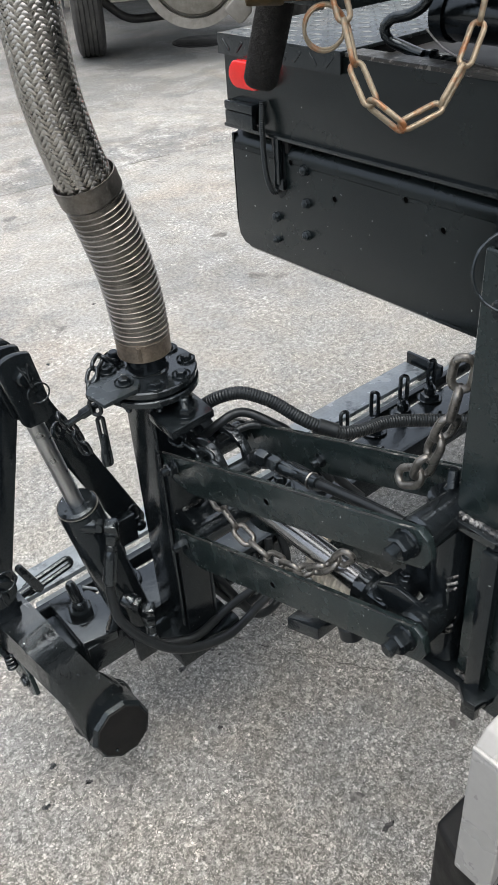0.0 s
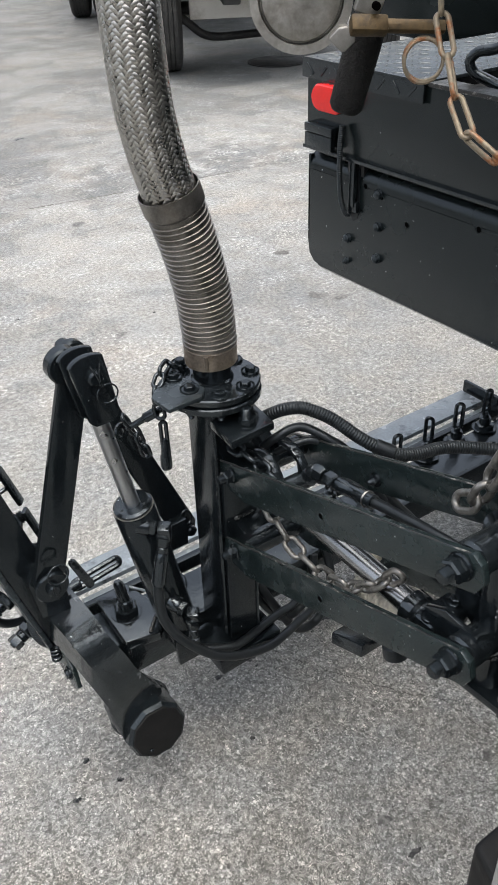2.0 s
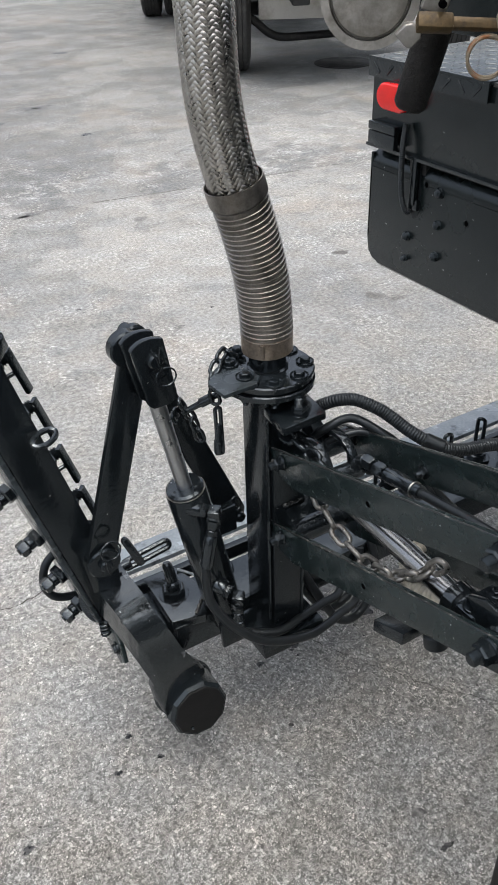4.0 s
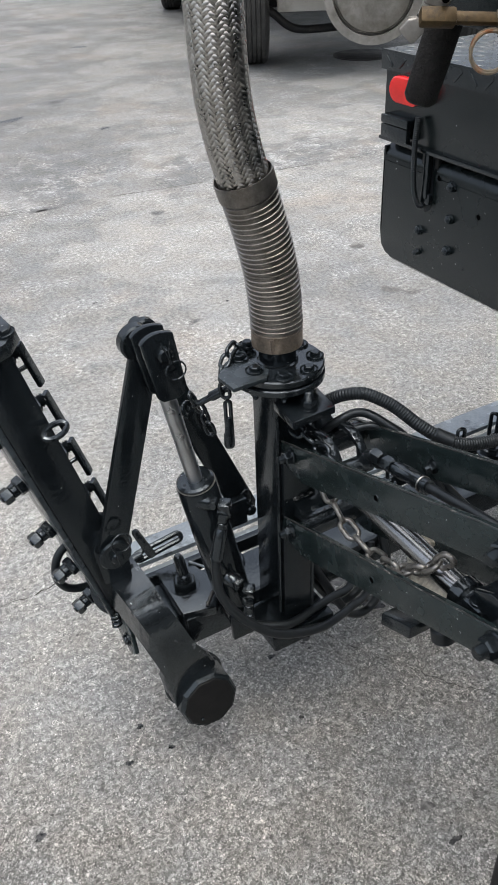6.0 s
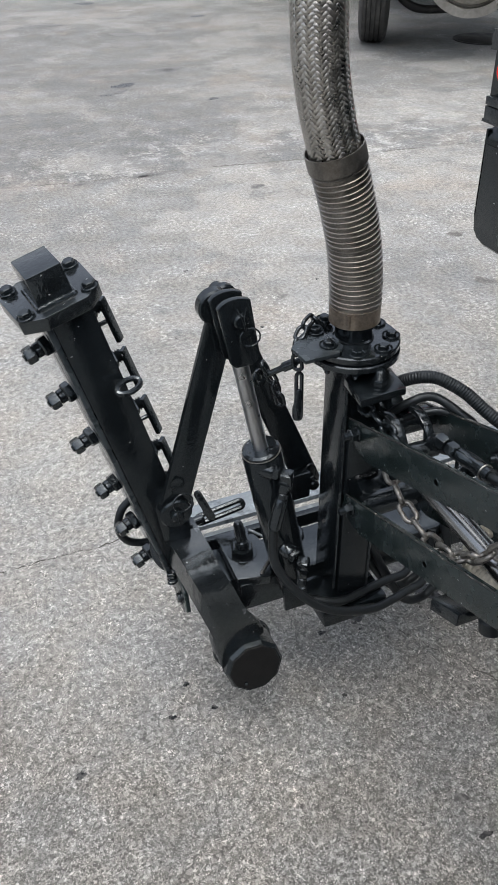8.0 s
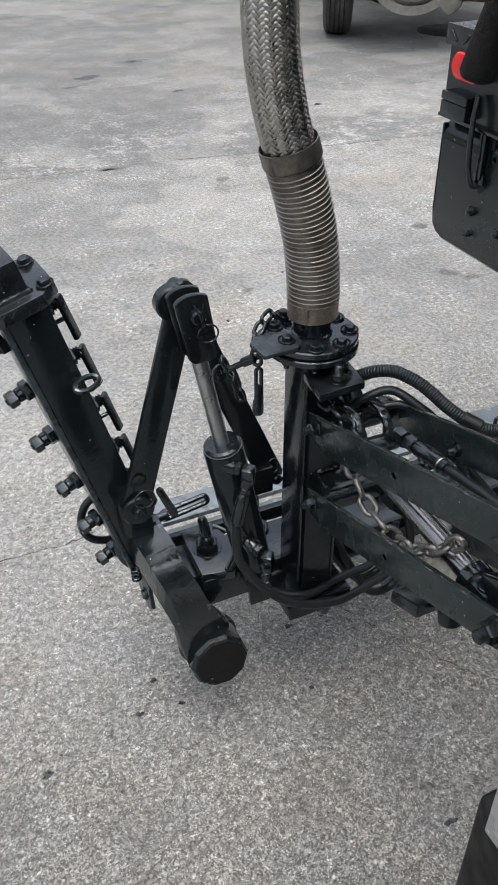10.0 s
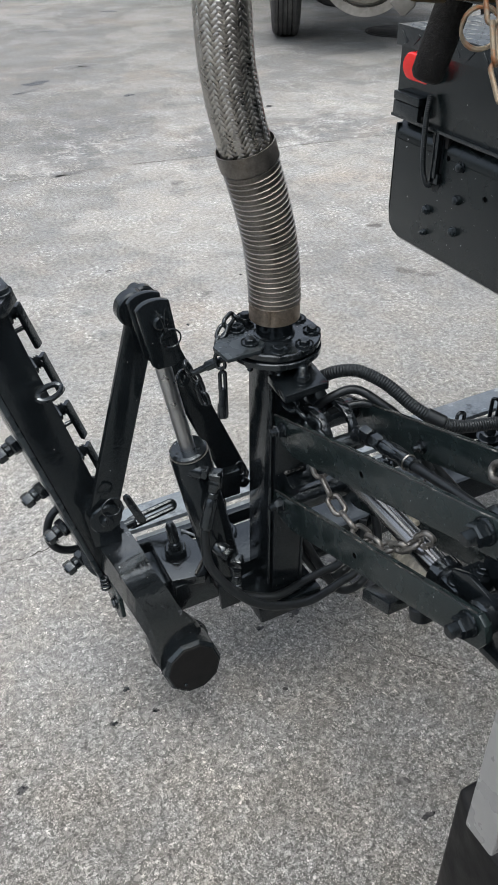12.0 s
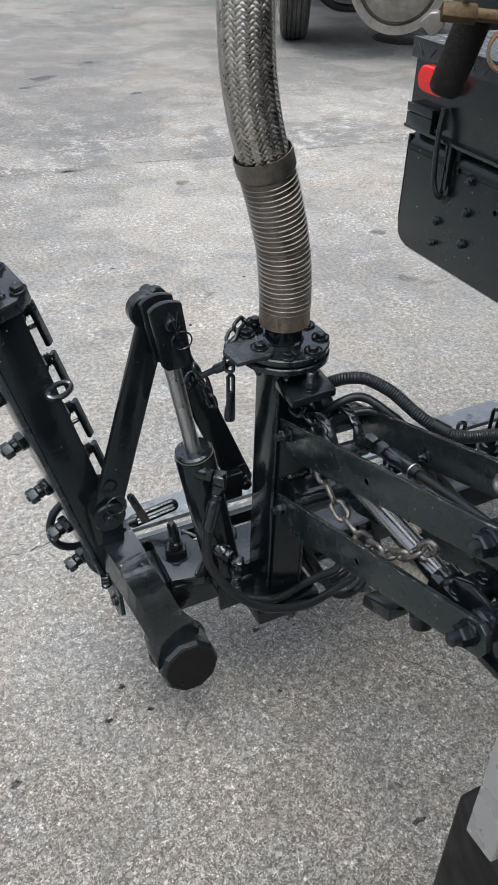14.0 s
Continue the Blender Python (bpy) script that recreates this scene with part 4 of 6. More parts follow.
def lever(p, q, w0, w1, y0, y1):
    """A flat lever in the upright plane, from p to q (x, z)."""
    p, q = Vector(p), Vector(q)
    d = (q - p).normalized()
    s = Vector((-d.y, d.x))
    a = [p + s * w0, p - d * w0 * 0.8 + s * w0 * 0.5, p - d * w0 * 0.8 - s * w0 * 0.5, p - s * w0]
    b = [q - s * w1, q + d * w1 * 0.8 - s * w1 * 0.5, q + d * w1 * 0.8 + s * w1 * 0.5, q + s * w1]
    return prism([tuple(v) for v in a + b], "y", y0, y1, 0.002)


part("lever_bar", lever((0.414, 0.905), (0.308, 0.535), 0.0245, 0.026, 1.098, 1.110), M_BLACK, toggle)
part("back_lever", lever((K.x + 0.014, K.z - 0.02), (0.600, 0.470), 0.024, 0.026, 1.150, 1.162), M_BLACK, toggle)
part("base_pin", rod((0.309, 1.078, 0.532), (0.309, 1.20, 0.532), 0.0115, 24), M_BLACK, toggle)
part("base_disc", rod((0.309, 1.088, 0.532), (0.309, 1.097, 0.532), 0.0300, 36), M_BLACK, toggle)
lobe = [(0.309 + 0.032 * math.cos(a), 0.532 + 0.032 * math.sin(a)) for a in [radians(-20 + 20 * k) for k in range(12)]] + [(0.288, 0.455), (0.340, 0.445)]
part("base_ear", prism(lobe, "y", 1.112, 1.126, 0.002), M_BLACK, toggle)
part("base_ear", prism(lobe, "y", 1.17, 1.182, 0.002), M_BLACK, toggle)
part("hair_pin", joined(ring((0.318, 1.074, 0.568), (0.1, -1, 0.2), 0.0165, 0.0017, 30, 6, 1.1), hose([(0.307, 1.075, 0.552), (0.308, 1.076, 0.53), (0.312, 1.077, 0.515)], 0.0015, 6, 0.004)), M_BLACK_THICK, toggle)
part("hair_pin", ring((0.598, 1.140, 0.505), (0.1, -1, 0.3), 0.014, 0.0016, 30, 6, 0.85), M_BLACK_THICK, toggle)
part("keeper", lever((0.352, 0.56), (0.375, 0.50), 0.007, 0.008, 1.09, 1.10), M_BLACK_THICK, toggle)
part("back_pin", rod((0.604, 1.13, 0.472), (0.604, 1.20, 0.472), 0.011, 20), M_BLACK, toggle)

# ---- hinge box with round cap at the end of the bar ----
hinge = thing("hinge_box", (0.385, 1.10, 0.24), "thick-painted black hinge box with a round end cap", "hinge")


def loft(sections):
    """A solid through four-cornered sections."""
    bm = bmesh.new()
    rows = [[bm.verts.new(p) for p in s] for s in sections]
    for a, b in zip(rows, rows[1:]):
        for k in range(4):
            bm.faces.new((a[k], a[(k + 1) % 4], b[(k + 1) % 4], b[k]))
    bm.faces.new(rows[0][::-1])
    bm.faces.new(rows[-1])
    bmesh.ops.recalc_face_normals(bm, faces=bm.faces)
    return bm


def hinge_section(lx, ly, lz, rx, ry, rz, low):
    return [(lx, ly, lz), (rx, ry, rz), (rx, ry, low), (lx, ly, low)]


KNEE = [hinge_section(0.293, 1.150, 0.454, 0.358, 1.160, 0.454, 0.392), hinge_section(0.296, 1.119, 0.452, 0.360, 1.128, 0.452, 0.390), hinge_section(0.304, 1.074, 0.440, 0.366, 1.084, 0.440, 0.378), hinge_section(0.314, 1.030, 0.418, 0.372, 1.044, 0.418, 0.356), hinge_section(0.327, 1.012, 0.382, 0.388, 1.024, 0.380, 0.318), hinge_section(0.339, 1.004, 0.338, 0.403, 1.014, 0.338, 0.276), hinge_section(0.346, 0.998, 0.292, 0.426, 1.012, 0.290, 0.228), hinge_section(0.352, 0.996, 0.252, 0.446, 1.018, 0.250, 0.188)]
rails = [smooth_path([row[c] for row in KNEE], 0.010) for c in range(4)]
steps = 30
shell = loft([[rail[min(len(rail) - 1, round((len(rail) - 1) * k / steps))] for rail in rails] for k in range(steps + 1)])
part("box_body", bevelled(shell, 0.005, 3, 0.7), M_LUMPY, hinge, "", 40)
CAP = Vector((0.409, 0.972, 0.202))
cap_back = CAP - 0.080 * Vector((-0.033, -0.98, 0.165)).normalized()
part("end_tube", lathe((0.392, 1.072, 0.232), cap_back + (CAP - cap_back) * 0.1, [(0, 0.046), (0.5, 0.0555), (1, 0.0580)], 40), M_BLACK_THICK, hinge)
part("end_cap", lathe(cap_back, CAP, [(0, 0.054), (0.05, 0.0600), (0.16, 0.0605), (0.20, 0.0575), (0.30, 0.0585), (0.90, 0.0590), (1, 0.0545)], 10), M_BLACK, hinge, "faceted cap with shiny flats", 18)
part("cap_bead", ring(cap_back + (CAP - cap_back) * 0.04, CAP - cap_back, 0.0588, 0.0034, 40, 8), M_LUMPY, hinge)
face = (CAP - cap_back).normalized()
part("cap_face", lathe(CAP - face * 0.001, CAP + face * 0.002, [(0, 0.0520), (0.5, 0.0520), (1, 0.0505)], 10), M_MATT, hinge, "dull flat end of the cap", 18)
part("cap_stud", rod(CAP + Vector((-0.022, 0.0, -0.030)), CAP + Vector((-0.022, 0.0, -0.030)) + face * 0.010, 0.0035, 12), M_BLACK_THICK, hinge)
part("bar_flange", box((0.395, 1.125, 0.21), (0.440, 1.225, 0.29), 0.003), M_BLACK, hinge)
part("side_hook", prism([(1.235, 0.35), (1.21, 0.325), (1.125, 0.285), (1.115, 0.265), (1.16, 0.255), (1.235, 0.27)], "x", 0.316, 0.324, 0.002), M_BLACK, hinge)
part("side_latch", prism([(1.185, 0.392), (1.110, 0.380), (1.070, 0.352), (1.058, 0.312), (1.083, 0.290), (1.185, 0.312)], "x", 0.306, 0.314, 0.0015), M_ARM, hinge)
part("side_pivot", hexbolt((0.306, 1.090, 0.325), (-1, 0, 0), 0.009, 0.007, 0.013, 0.002), M_BLACK_THICK, hinge)
part("latch_spring", hose([(0.298 + 0.008 * math.cos(k * 0.9), 1.118 + 0.008 * math.sin(k * 0.9), 0.338 + 0.0012 * k) for k in range(30)], 0.0022, 6, 0.003), M_BLACK_THICK, hinge)
part("side_bolt", hexbolt((0.300, 1.165, 0.385), (-1, -0.15, 0), 0.013, 0.012, 0.016, 0.003, stub=0.014, stub_r=0.009), M_BLACK_THICK, hinge)
part("weld_ridge", hose([(0.298 + 0.0063 * k, 1.123 + 0.0015 * k, 0.452 + 0.003 * (k % 2)) for k in range(9)], 0.005, 8, 0.006), M_BLACK_THICK, hinge)


# ---- spray bar ----
bar = thing("spray_bar", (0.95, 1.22, 0.2), "long black spray bar with grey cover plate and valve levers", "spray bar")
part("cover_plate", box((0.40, 1.292, 0.288), (1.62, 1.366, 0.300), 0.002), M_SHEENPLATE, bar, "weathered cover plate with sky sheen in its grey colour")
part("bar_tube", box((0.43, 1.105, 0.215), (2.1, 1.215, 0.292), 0.006), M_BLACK_THICK, bar)
part("front_rail", box((0.43, 1.093, 0.268), (2.1, 1.103, 0.300), 0.002), M_BLACK, bar)
part("rear_rail", box((0.40, 1.245, 0.262), (2.1, 1.262, 0.296), 0.003), M_BLACK, bar)
part("inner_strip", box((0.42, 1.268, 0.270), (2.1, 1.288, 0.282), 0.002), M_SHEENPLATE, bar)
part("end_bracket", prism([(0.425, 1.10), (0.49, 1.085), (0.53, 1.13), (0.50, 1.24), (0.43, 1.24)], "z", 0.292, 0.315, 0.004), M_LUMPY, bar)
part("cross_plate", box((1.63, 1.25, 0.25), (1.64, 1.37, 0.325), 0.002), M_BLACK, bar)


def valve_lever(x, y, z, tall, turn):
    """A spray valve on the bar: base nut, stem and slotted lever."""
    v = part("valve", joined(hexbolt((x, y, z), (0, 0, 1), 0.024, 0.012, 0.032, 0.004, turn=turn), rod((x, y, z + 0.012), (x, y, z + 0.036), 0.015, 18), rod((x, y, z + 0.03), (x, y, z + 0.045), 0.008, 14)), M_BLACK_THICK, bar)
    tall *= 1.25
    bm = stadium(tall, 0.027, 0.005, 6, 8)
    m = Matrix.Translation((x, y, z + 0.037 + tall * 0.5)) @ Matrix.Rotation(turn, 4, "Z") @ Matrix.Rotation(radians(-90), 4, "Y")
    bm.transform(m)
    part("slotted_lever", bm, M_BLACK_THICK, v)


for k, (x, tall) in enumerate(( (0.585, 0.05), (0.70, 0.05), (0.90, 0.05), (1.01, 0.055), (1.11, 0.055), (1.215, 0.06), (1.32, 0.065), (1.425, 0.065), (1.53, 0.065))):
    valve_lever(x, 1.205, 0.294, tall, 0.5 + 0.35 * (k % 3))
    if k % 2:
        part("bar_bolt", hexbolt((x + 0.05, 1.13, 0.2925), (0, 0, 1), 0.012, 0.010, 0.017, 0.003, stub=0.012, stub_r=0.007), M_BLACK_THICK, bar)
near_valve = part("valve", joined(hexbolt((0.463, 1.169, 0.312), (0, 0, 1), 0.025, 0.017, 0.033, 0.004, turn=0.2), rod((0.463, 1.169, 0.328), (0.463, 1.169, 0.350), 0.013, 20)), M_BLACK_THICK, bar)
part("valve_handle", lathe((0.463, 1.170, 0.345), (0.460, 1.184, 0.388), [(0, 0.010), (0.1, 0.0118), (0.85, 0.0105), (1, 0.007)], 12), M_BLACK_THICK, near_valve)
for q in range(4):
    part("thread_ring", ring((0.463, 1.169, 0.331 + 0.004 * q), (0, 0, 1), 0.0135, 0.0018, 24, 6), M_BLACK_THICK, near_valve)
part("bracket_weld", hose([(0.475 + 0.0045 * q, 1.095 + 0.0045 * q, 0.316 + 0.003 * (q % 2)) for q in range(14)], 0.0035, 8, 0.005), M_EDGE, bar)
bm = stadium(0.115, 0.028, 0.006, 8, 8)
bm.transform(Matrix.Translation((0.452, 1.265, 0.352)) @ Matrix.Rotation(radians(-6), 4, "Z") @ Matrix.Rotation(radians(-14), 4, "Y") @ Matrix.Rotation(radians(55), 4, "X"))
part("handle_lever", bm, M_BLACK_THICK, bar)
part("lever_screw", rod((0.375, 1.262, 0.345), (0.415, 1.264, 0.348), 0.010, 16), M_BLACK_THICK, bar)
part("tie_strip", hose([(0.50, 1.225, 0.318), (0.53, 1.20, 0.306), (0.545, 1.19, 0.30)], 0.003, 6), M_SHEENPLATE, bar)

# ---- folded wing of the spray bar ----
WB, WT = Vector((0.341, 1.185, 0.385)), Vector((0.199, 1.185, 0.915))
wu = (WT - WB).normalized()
wx = Vector((wu.z, 0, -wu.x))
wing = thing("folded_wing", WB, "black spray bar wing folded upright with nozzles", "spray bar wing")


def wingbox(s0, s1, x0, x1, y0, y1, bevel=0.003):
    """A box on the wing: along it, across it, and in y."""
    bm = box((x0, y0, s0), (x1, y1, s1), bevel)
    bm.transform(Matrix(((wx.x, 0, wu.x, WB.x), (0, 1, 0, 0), (wx.z, 0, wu.z, WB.z), (0, 0, 0, 1))))
    return bm


def wp(s, x, y):
    return Vector((WB.x, 0, WB.z)) + wu * s + wx * x + Vector((0, y, 0))


part("wing_tube", wingbox(0.0, 0.575, -0.034, 0.032, 1.130, 1.235), M_BLACK, wing)
part("nozzle_strip", wingbox(-0.03, 0.575, -0.044, -0.0345, 1.128, 1.165), M_SLATE, wing, "greyish worn strip along the nozzles")
part("guard_strip", wingbox(-0.06, 0.53, -0.040, -0.035, 1.20, 1.25), M_BLACK, wing)
part("end_plate", prism([(-0.074, 1.138), (-0.04, 1.116), (0.03, 1.116), (0.056, 1.140), (0.058, 1.225), (0.03, 1.255), (-0.04, 1.255), (-0.078, 1.23)], "z", 0.575, 0.597, 0.002), M_LUMPY, wing)
ob = part("stub_tube", box((-0.038, 1.142, 0.597), (0.018, 1.216, 0.650), 0.003), M_BLACK_THICK, wing)
for a, b in (((-0.039, 1.1405), (0.019, 1.1405)), ((0.0195, 1.141), (0.0195, 1.217)), ((-0.0395, 1.141), (-0.0395, 1.217))):
    part("stub_weld", hose([wp(0.5985 + 0.001 * (k % 2), a[0] + (b[0] - a[0]) * k / 10, a[1] + (b[1] - a[1]) * k / 10) for k in range(11)], 0.004, 8, 0.006), M_BLACK_THICK, wing)
R = Matrix(((wx.x, 0, wu.x, WB.x), (0, 1, 0, 0), (wx.z, 0, wu.z, WB.z), (0, 0, 0, 1)))
for o in wing.children:
    if o.name.split(".")[0] in ("end_plate", "stub_tube"):
        o.data.transform(Matrix.Translation(-WB) @ R @ Matrix.Translation(WB))
for x, y in ((0.042, 1.138), (0.042, 1.225), (-0.060, 1.142), (-0.060, 1.235)):
    part("end_bolt", hexbolt(wp(0.597, x, y), wu, 0.010, 0.008, 0.014, 0.003, turn=x * 9), M_BLACK, wing)
for k, s in enumerate((0.002, 0.098, 0.203, 0.318, 0.42, 0.515)):
    c = wp(s, -0.044, 1.190)
    o = (-wx + Vector((0, -0.12, -0.03))).normalized()
    nz = part("nozzle", joined(hexbolt(c, o, 0.0175, 0.014, 0.0, 0.0, turn=0.3 * k), rod(c + o * 0.012, c + o * 0.026, 0.0125, 18), hexbolt(c + o * 0.026, o, 0.0145, 0.016, 0.0, 0.0, turn=0.5 + k)), M_BLACK_THICK, wing)
    part("nozzle_tip", rod(c + o * 0.042, c + o * 0.0445, 0.0062, 12), M_BLACK_THICK, nz)
for k, s in enumerate((0.120, 0.222, 0.324, 0.430, 0.530)):
    c = wp(s, 0.032, 1.196)
    o = wx
    v = part("valve", joined(hexbolt(c, o, 0.0155, 0.010, 0.02, 0.003, turn=k), lathe(c + o * 0.010, c + o * 0.024, [(0, 0.010), (0.2, 0.013), (0.3, 0.009), (0.5, 0.0125), (0.62, 0.009), (0.8, 0.012), (1, 0.010)], 16)), M_BLACK_THICK, wing)
    t0 = wp(s + 0.012, 0.060, 1.192)
    t1 = wp(s - 0.070, 0.062, 1.188)
    bm = box((-0.0075, -0.004, 0), (0.0075, 0.004, (t1 - t0).length), 0.002)
    bm.transform(frame_to(t0, t1)[0] @ Matrix.Rotation(0.7, 4, "Z"))
    part("valve_lever", bm, M_BLACK_THICK, v)
    if k % 2 == 0:
        part("lever_pin", rod(wp(s - 0.03, 0.037, 1.194), wp(s - 0.03, 0.067, 1.192), 0.004, 10), M_BLACK_THICK, v)
part("lifting_eye", ring(wp(0.430, 0.030, 1.108), (0.1, -0.35, 1), 0.0115, 0.0048, 30, 8, 2.0, 0.1), M_BLACK_THICK, wing)
part("hinge_plate", wingbox(-0.06, 0.07, -0.03, 0.05, 1.236, 1.25), M_BLACK, wing)
part("hinge_barrel", rod((0.334, 1.132, 0.405), (0.334, 1.165, 0.405), 0.03, 24), M_BLACK, wing)

wing.location.x -= 0.018
wing.rotation_euler = (0, 0, radians(7))

# ---- hoses and cables ----
def cable(name, points, r, material, label, category="hose", ridge=0.0, pitch=0.006, segs=12):
    return tagged(part(name, hose(points, r, segs, 0.008, ridge, pitch), material), label, category)


cable("corrugated_conduit", [(0.665, 1.03, 0.735), (0.68, 1.004, 0.761), (0.695, 0.978, 0.783), (0.722, 0.955, 0.790), (0.752, 0.916, 0.778), (0.774, 0.868, 0.756), (0.804, 0.830, 0.736), (0.844, 0.813, 0.726), (0.90, 0.800, 0.722), (0.96, 0.76, 0.715), (1.02, 0.68, 0.72), (1.08, 0.56, 0.74), (1.12, 0.4, 0.86)], 0.0100, M_RUBBER, "black corrugated plastic conduit looping from the mast to the truck", "conduit", 0.0010, 0.0046, 14)
part("conduit_joint", rod((0.787, 0.850, 0.746), (0.810, 0.826, 0.734), 0.0128, 18), M_RUBBER)
tagged(bpy.data.objects["conduit_joint"], "black plastic joint round the corrugated conduit", "conduit joint")
cable("hydraulic_hose", [(0.66, 1.0, 0.70), (0.68, 0.967, 0.743), (0.72, 0.952, 0.756), (0.75, 0.911, 0.739), (0.77, 0.888, 0.718), (0.80, 0.85, 0.66), (0.84, 0.80, 0.60)], 0.0075, M_RUBBER, "black hydraulic hose looping behind the arms")
cable("hydraulic_hose", [(0.67, 0.99, 0.69), (0.69, 0.955, 0.725), (0.73, 0.935, 0.735), (0.755, 0.905, 0.722), (0.775, 0.87, 0.70), (0.80, 0.83, 0.64)], 0.0065, M_RUBBER, "black hydraulic hose looping behind the arms")

fit_hose = thing("lift_cylinder_hose", (0.66, 0.70, 0.78), "black hydraulic hose with crimped fitting between the arms", "hose")
part("elbow", joined(hexbolt((0.66, 0.852, 0.735), (0, 0, 1), 0.013, 0.018, 0.0, 0.0), rod((0.66, 0.852, 0.752), (0.66, 0.835, 0.762), 0.011, 16), hexbolt((0.66, 0.838, 0.760), (0, -1, 0.12), 0.0125, 0.018, 0.0, 0.0)), M_BLACK_THICK, fit_hose)
part("swivel", hexbolt((0.66, 0.812, 0.763), (0, -1, 0.1), 0.012, 0.018, 0.0, 0.0, turn=0.1), M_BLACK_THICK, fit_hose)
part("crimp", lathe((0.66, 0.79, 0.766), (0.66, 0.715, 0.778), [(0, 0.0085), (0.05, 0.0118), (0.3, 0.0118), (0.33, 0.0105), (0.6, 0.0105), (0.63, 0.0118), (1, 0.0112)], 20), M_BLACK_THICK, fit_hose, "black crimped ferrule")
part("hose", hose([(0.66, 0.72, 0.777), (0.66, 0.645, 0.790), (0.662, 0.589, 0.797), (0.675, 0.54, 0.79), (0.70, 0.50, 0.76)], 0.0068, 12), M_RUBBER, fit_hose)
part("tie", ring((0.66, 0.728, 0.776), (0, -1, 0.15), 0.0115, 0.0016, 24, 6), M_STEEL, fit_hose)
cable("hydraulic_hose", [(0.685, 0.86, 0.72), (0.69, 0.80, 0.745), (0.685, 0.72, 0.755), (0.684, 0.64, 0.77), (0.69, 0.56, 0.77), (0.71, 0.50, 0.74)], 0.0075, M_RUBBER, "black hydraulic hose running between the lifting arms")

cable("cylinder_hose", [(0.474, 1.031, 0.500), (0.469, 1.028, 0.482), (0.466, 1.02, 0.448), (0.468, 1.01, 0.416), (0.491, 0.99, 0.372), (0.535, 0.97, 0.325), (0.585, 0.965, 0.293), (0.657, 0.97, 0.263), (0.713, 0.985, 0.251), (0.76, 1.005, 0.238), (0.817, 1.03, 0.222), (0.85, 1.06, 0.24), (0.87, 1.11, 0.28)], 0.0088, M_RUBBER, "black hydraulic hose hanging in a loop from the folding cylinder")
tagged(part("hose_ferrule", lathe((0.491, 1.039, 0.548), (0.471, 1.029, 0.490), [(0, 0.0105), (0.1, 0.0125), (0.35, 0.0125), (0.4, 0.0118), (0.9, 0.0130), (1, 0.0105)], 20), M_BLACK_THICK), "black crimped hose end under the cylinder port", "hose end")
cable("cylinder_hose", [(0.526, 1.02, 0.322), (0.535, 1.012, 0.306), (0.585, 0.992, 0.292), (0.62, 0.992, 0.288), (0.657, 1.0, 0.287), (0.72, 1.02, 0.272), (0.778, 1.04, 0.254), (0.82, 1.08, 0.26), (0.84, 1.11, 0.28)], 0.0085, M_RUBBER, "black hydraulic hose lying under the mast foot")
tagged(part("hose_ferrule", rod((0.526, 1.02, 0.338), (0.529, 1.018, 0.312), 0.0120, 18), M_BLACK_THICK), "black crimped hose end under the cylinder port", "hose end")
cable("loop_hose", [(0.66, 1.075, 0.42), (0.70, 1.065, 0.34), (0.745, 1.05, 0.24), (0.79, 1.045, 0.165), (0.845, 1.05, 0.150), (0.885, 1.06, 0.19), (0.90, 1.07, 0.25), (0.90, 1.10, 0.32)], 0.0095, M_RUBBER, "black hose hanging in a low loop below the arms")
cable("loop_hose", [(0.66, 1.065, 0.38), (0.715, 1.07, 0.27), (0.76, 1.06, 0.205), (0.81, 1.065, 0.195), (0.85, 1.07, 0.23), (0.87, 1.09, 0.30)], 0.0085, M_RUBBER, "black hose hanging in a low loop below the arms")
cable("wing_hose", [(0.29, 1.215, 0.470), (0.262, 1.21, 0.492), (0.235, 1.205, 0.478), (0.223, 1.20, 0.440), (0.235, 1.20, 0.405), (0.262, 1.20, 0.388), (0.30, 1.20, 0.385)], 0.0078, M_RUBBER, "black hose bent round the foot of the wing")
cable("wing_conduit", [(0.300, 1.165, 0.455), (0.285, 1.16, 0.435), (0.280, 1.155, 0.40), (0.290, 1.15, 0.365), (0.315, 1.15, 0.345)], 0.0085, M_RUBBER, "short black corrugated conduit at the wing hinge", "conduit", 0.002, 0.005)
tagged(part("rope", hose([(0.700, 0.745, 0.640), (0.660, 0.728, 0.626), (0.648, 0.70, 0.620), (0.648, 0.655, 0.632), (0.652, 0.632, 0.642)], 0.009, 12, 0.006, 0.004, 0.008), M_ROPE), "pale braided rope hanging between the lower arms", "rope")

# ---- chains ----
chain("safety_chain", [(0.622, 0.915, 0.678), (0.622, 0.895, 0.655), (0.622, 0.872, 0.636), (0.622, 0.827, 0.622), (0.622, 0.770, 0.620), (0.622, 0.700, 0.650), (0.622, 0.642, 0.708), (0.622, 0.600, 0.765)], 0.046, 0.028, 0.0043, M_CHAIN, "oily steel chain hanging slack between the lifting arms", 0.5, 3)
chain("safety_chain", [(0.690, 0.520, 1.04), (0.688, 0.524, 1.0), (0.686, 0.531, 0.956), (0.688, 0.554, 0.901), (0.69, 0.568, 0.858), (0.69, 0.59, 0.842), (0.69, 0.61, 0.835)], 0.050, 0.033, 0.0052, M_CHAIN, "dark steel chain hanging from the support post", 0.2, 5)
chain("upper_chain", [(0.612, 0.998, 0.742), (0.614, 0.975, 0.744), (0.618, 0.952, 0.736), (0.622, 0.922, 0.735), (0.624, 0.892, 0.730), (0.628, 0.865, 0.716), (0.632, 0.845, 0.700)], 0.040, 0.026, 0.0042, M_BLACK_THICK, "black painted chain over the upper pivot", 0.9, 7)
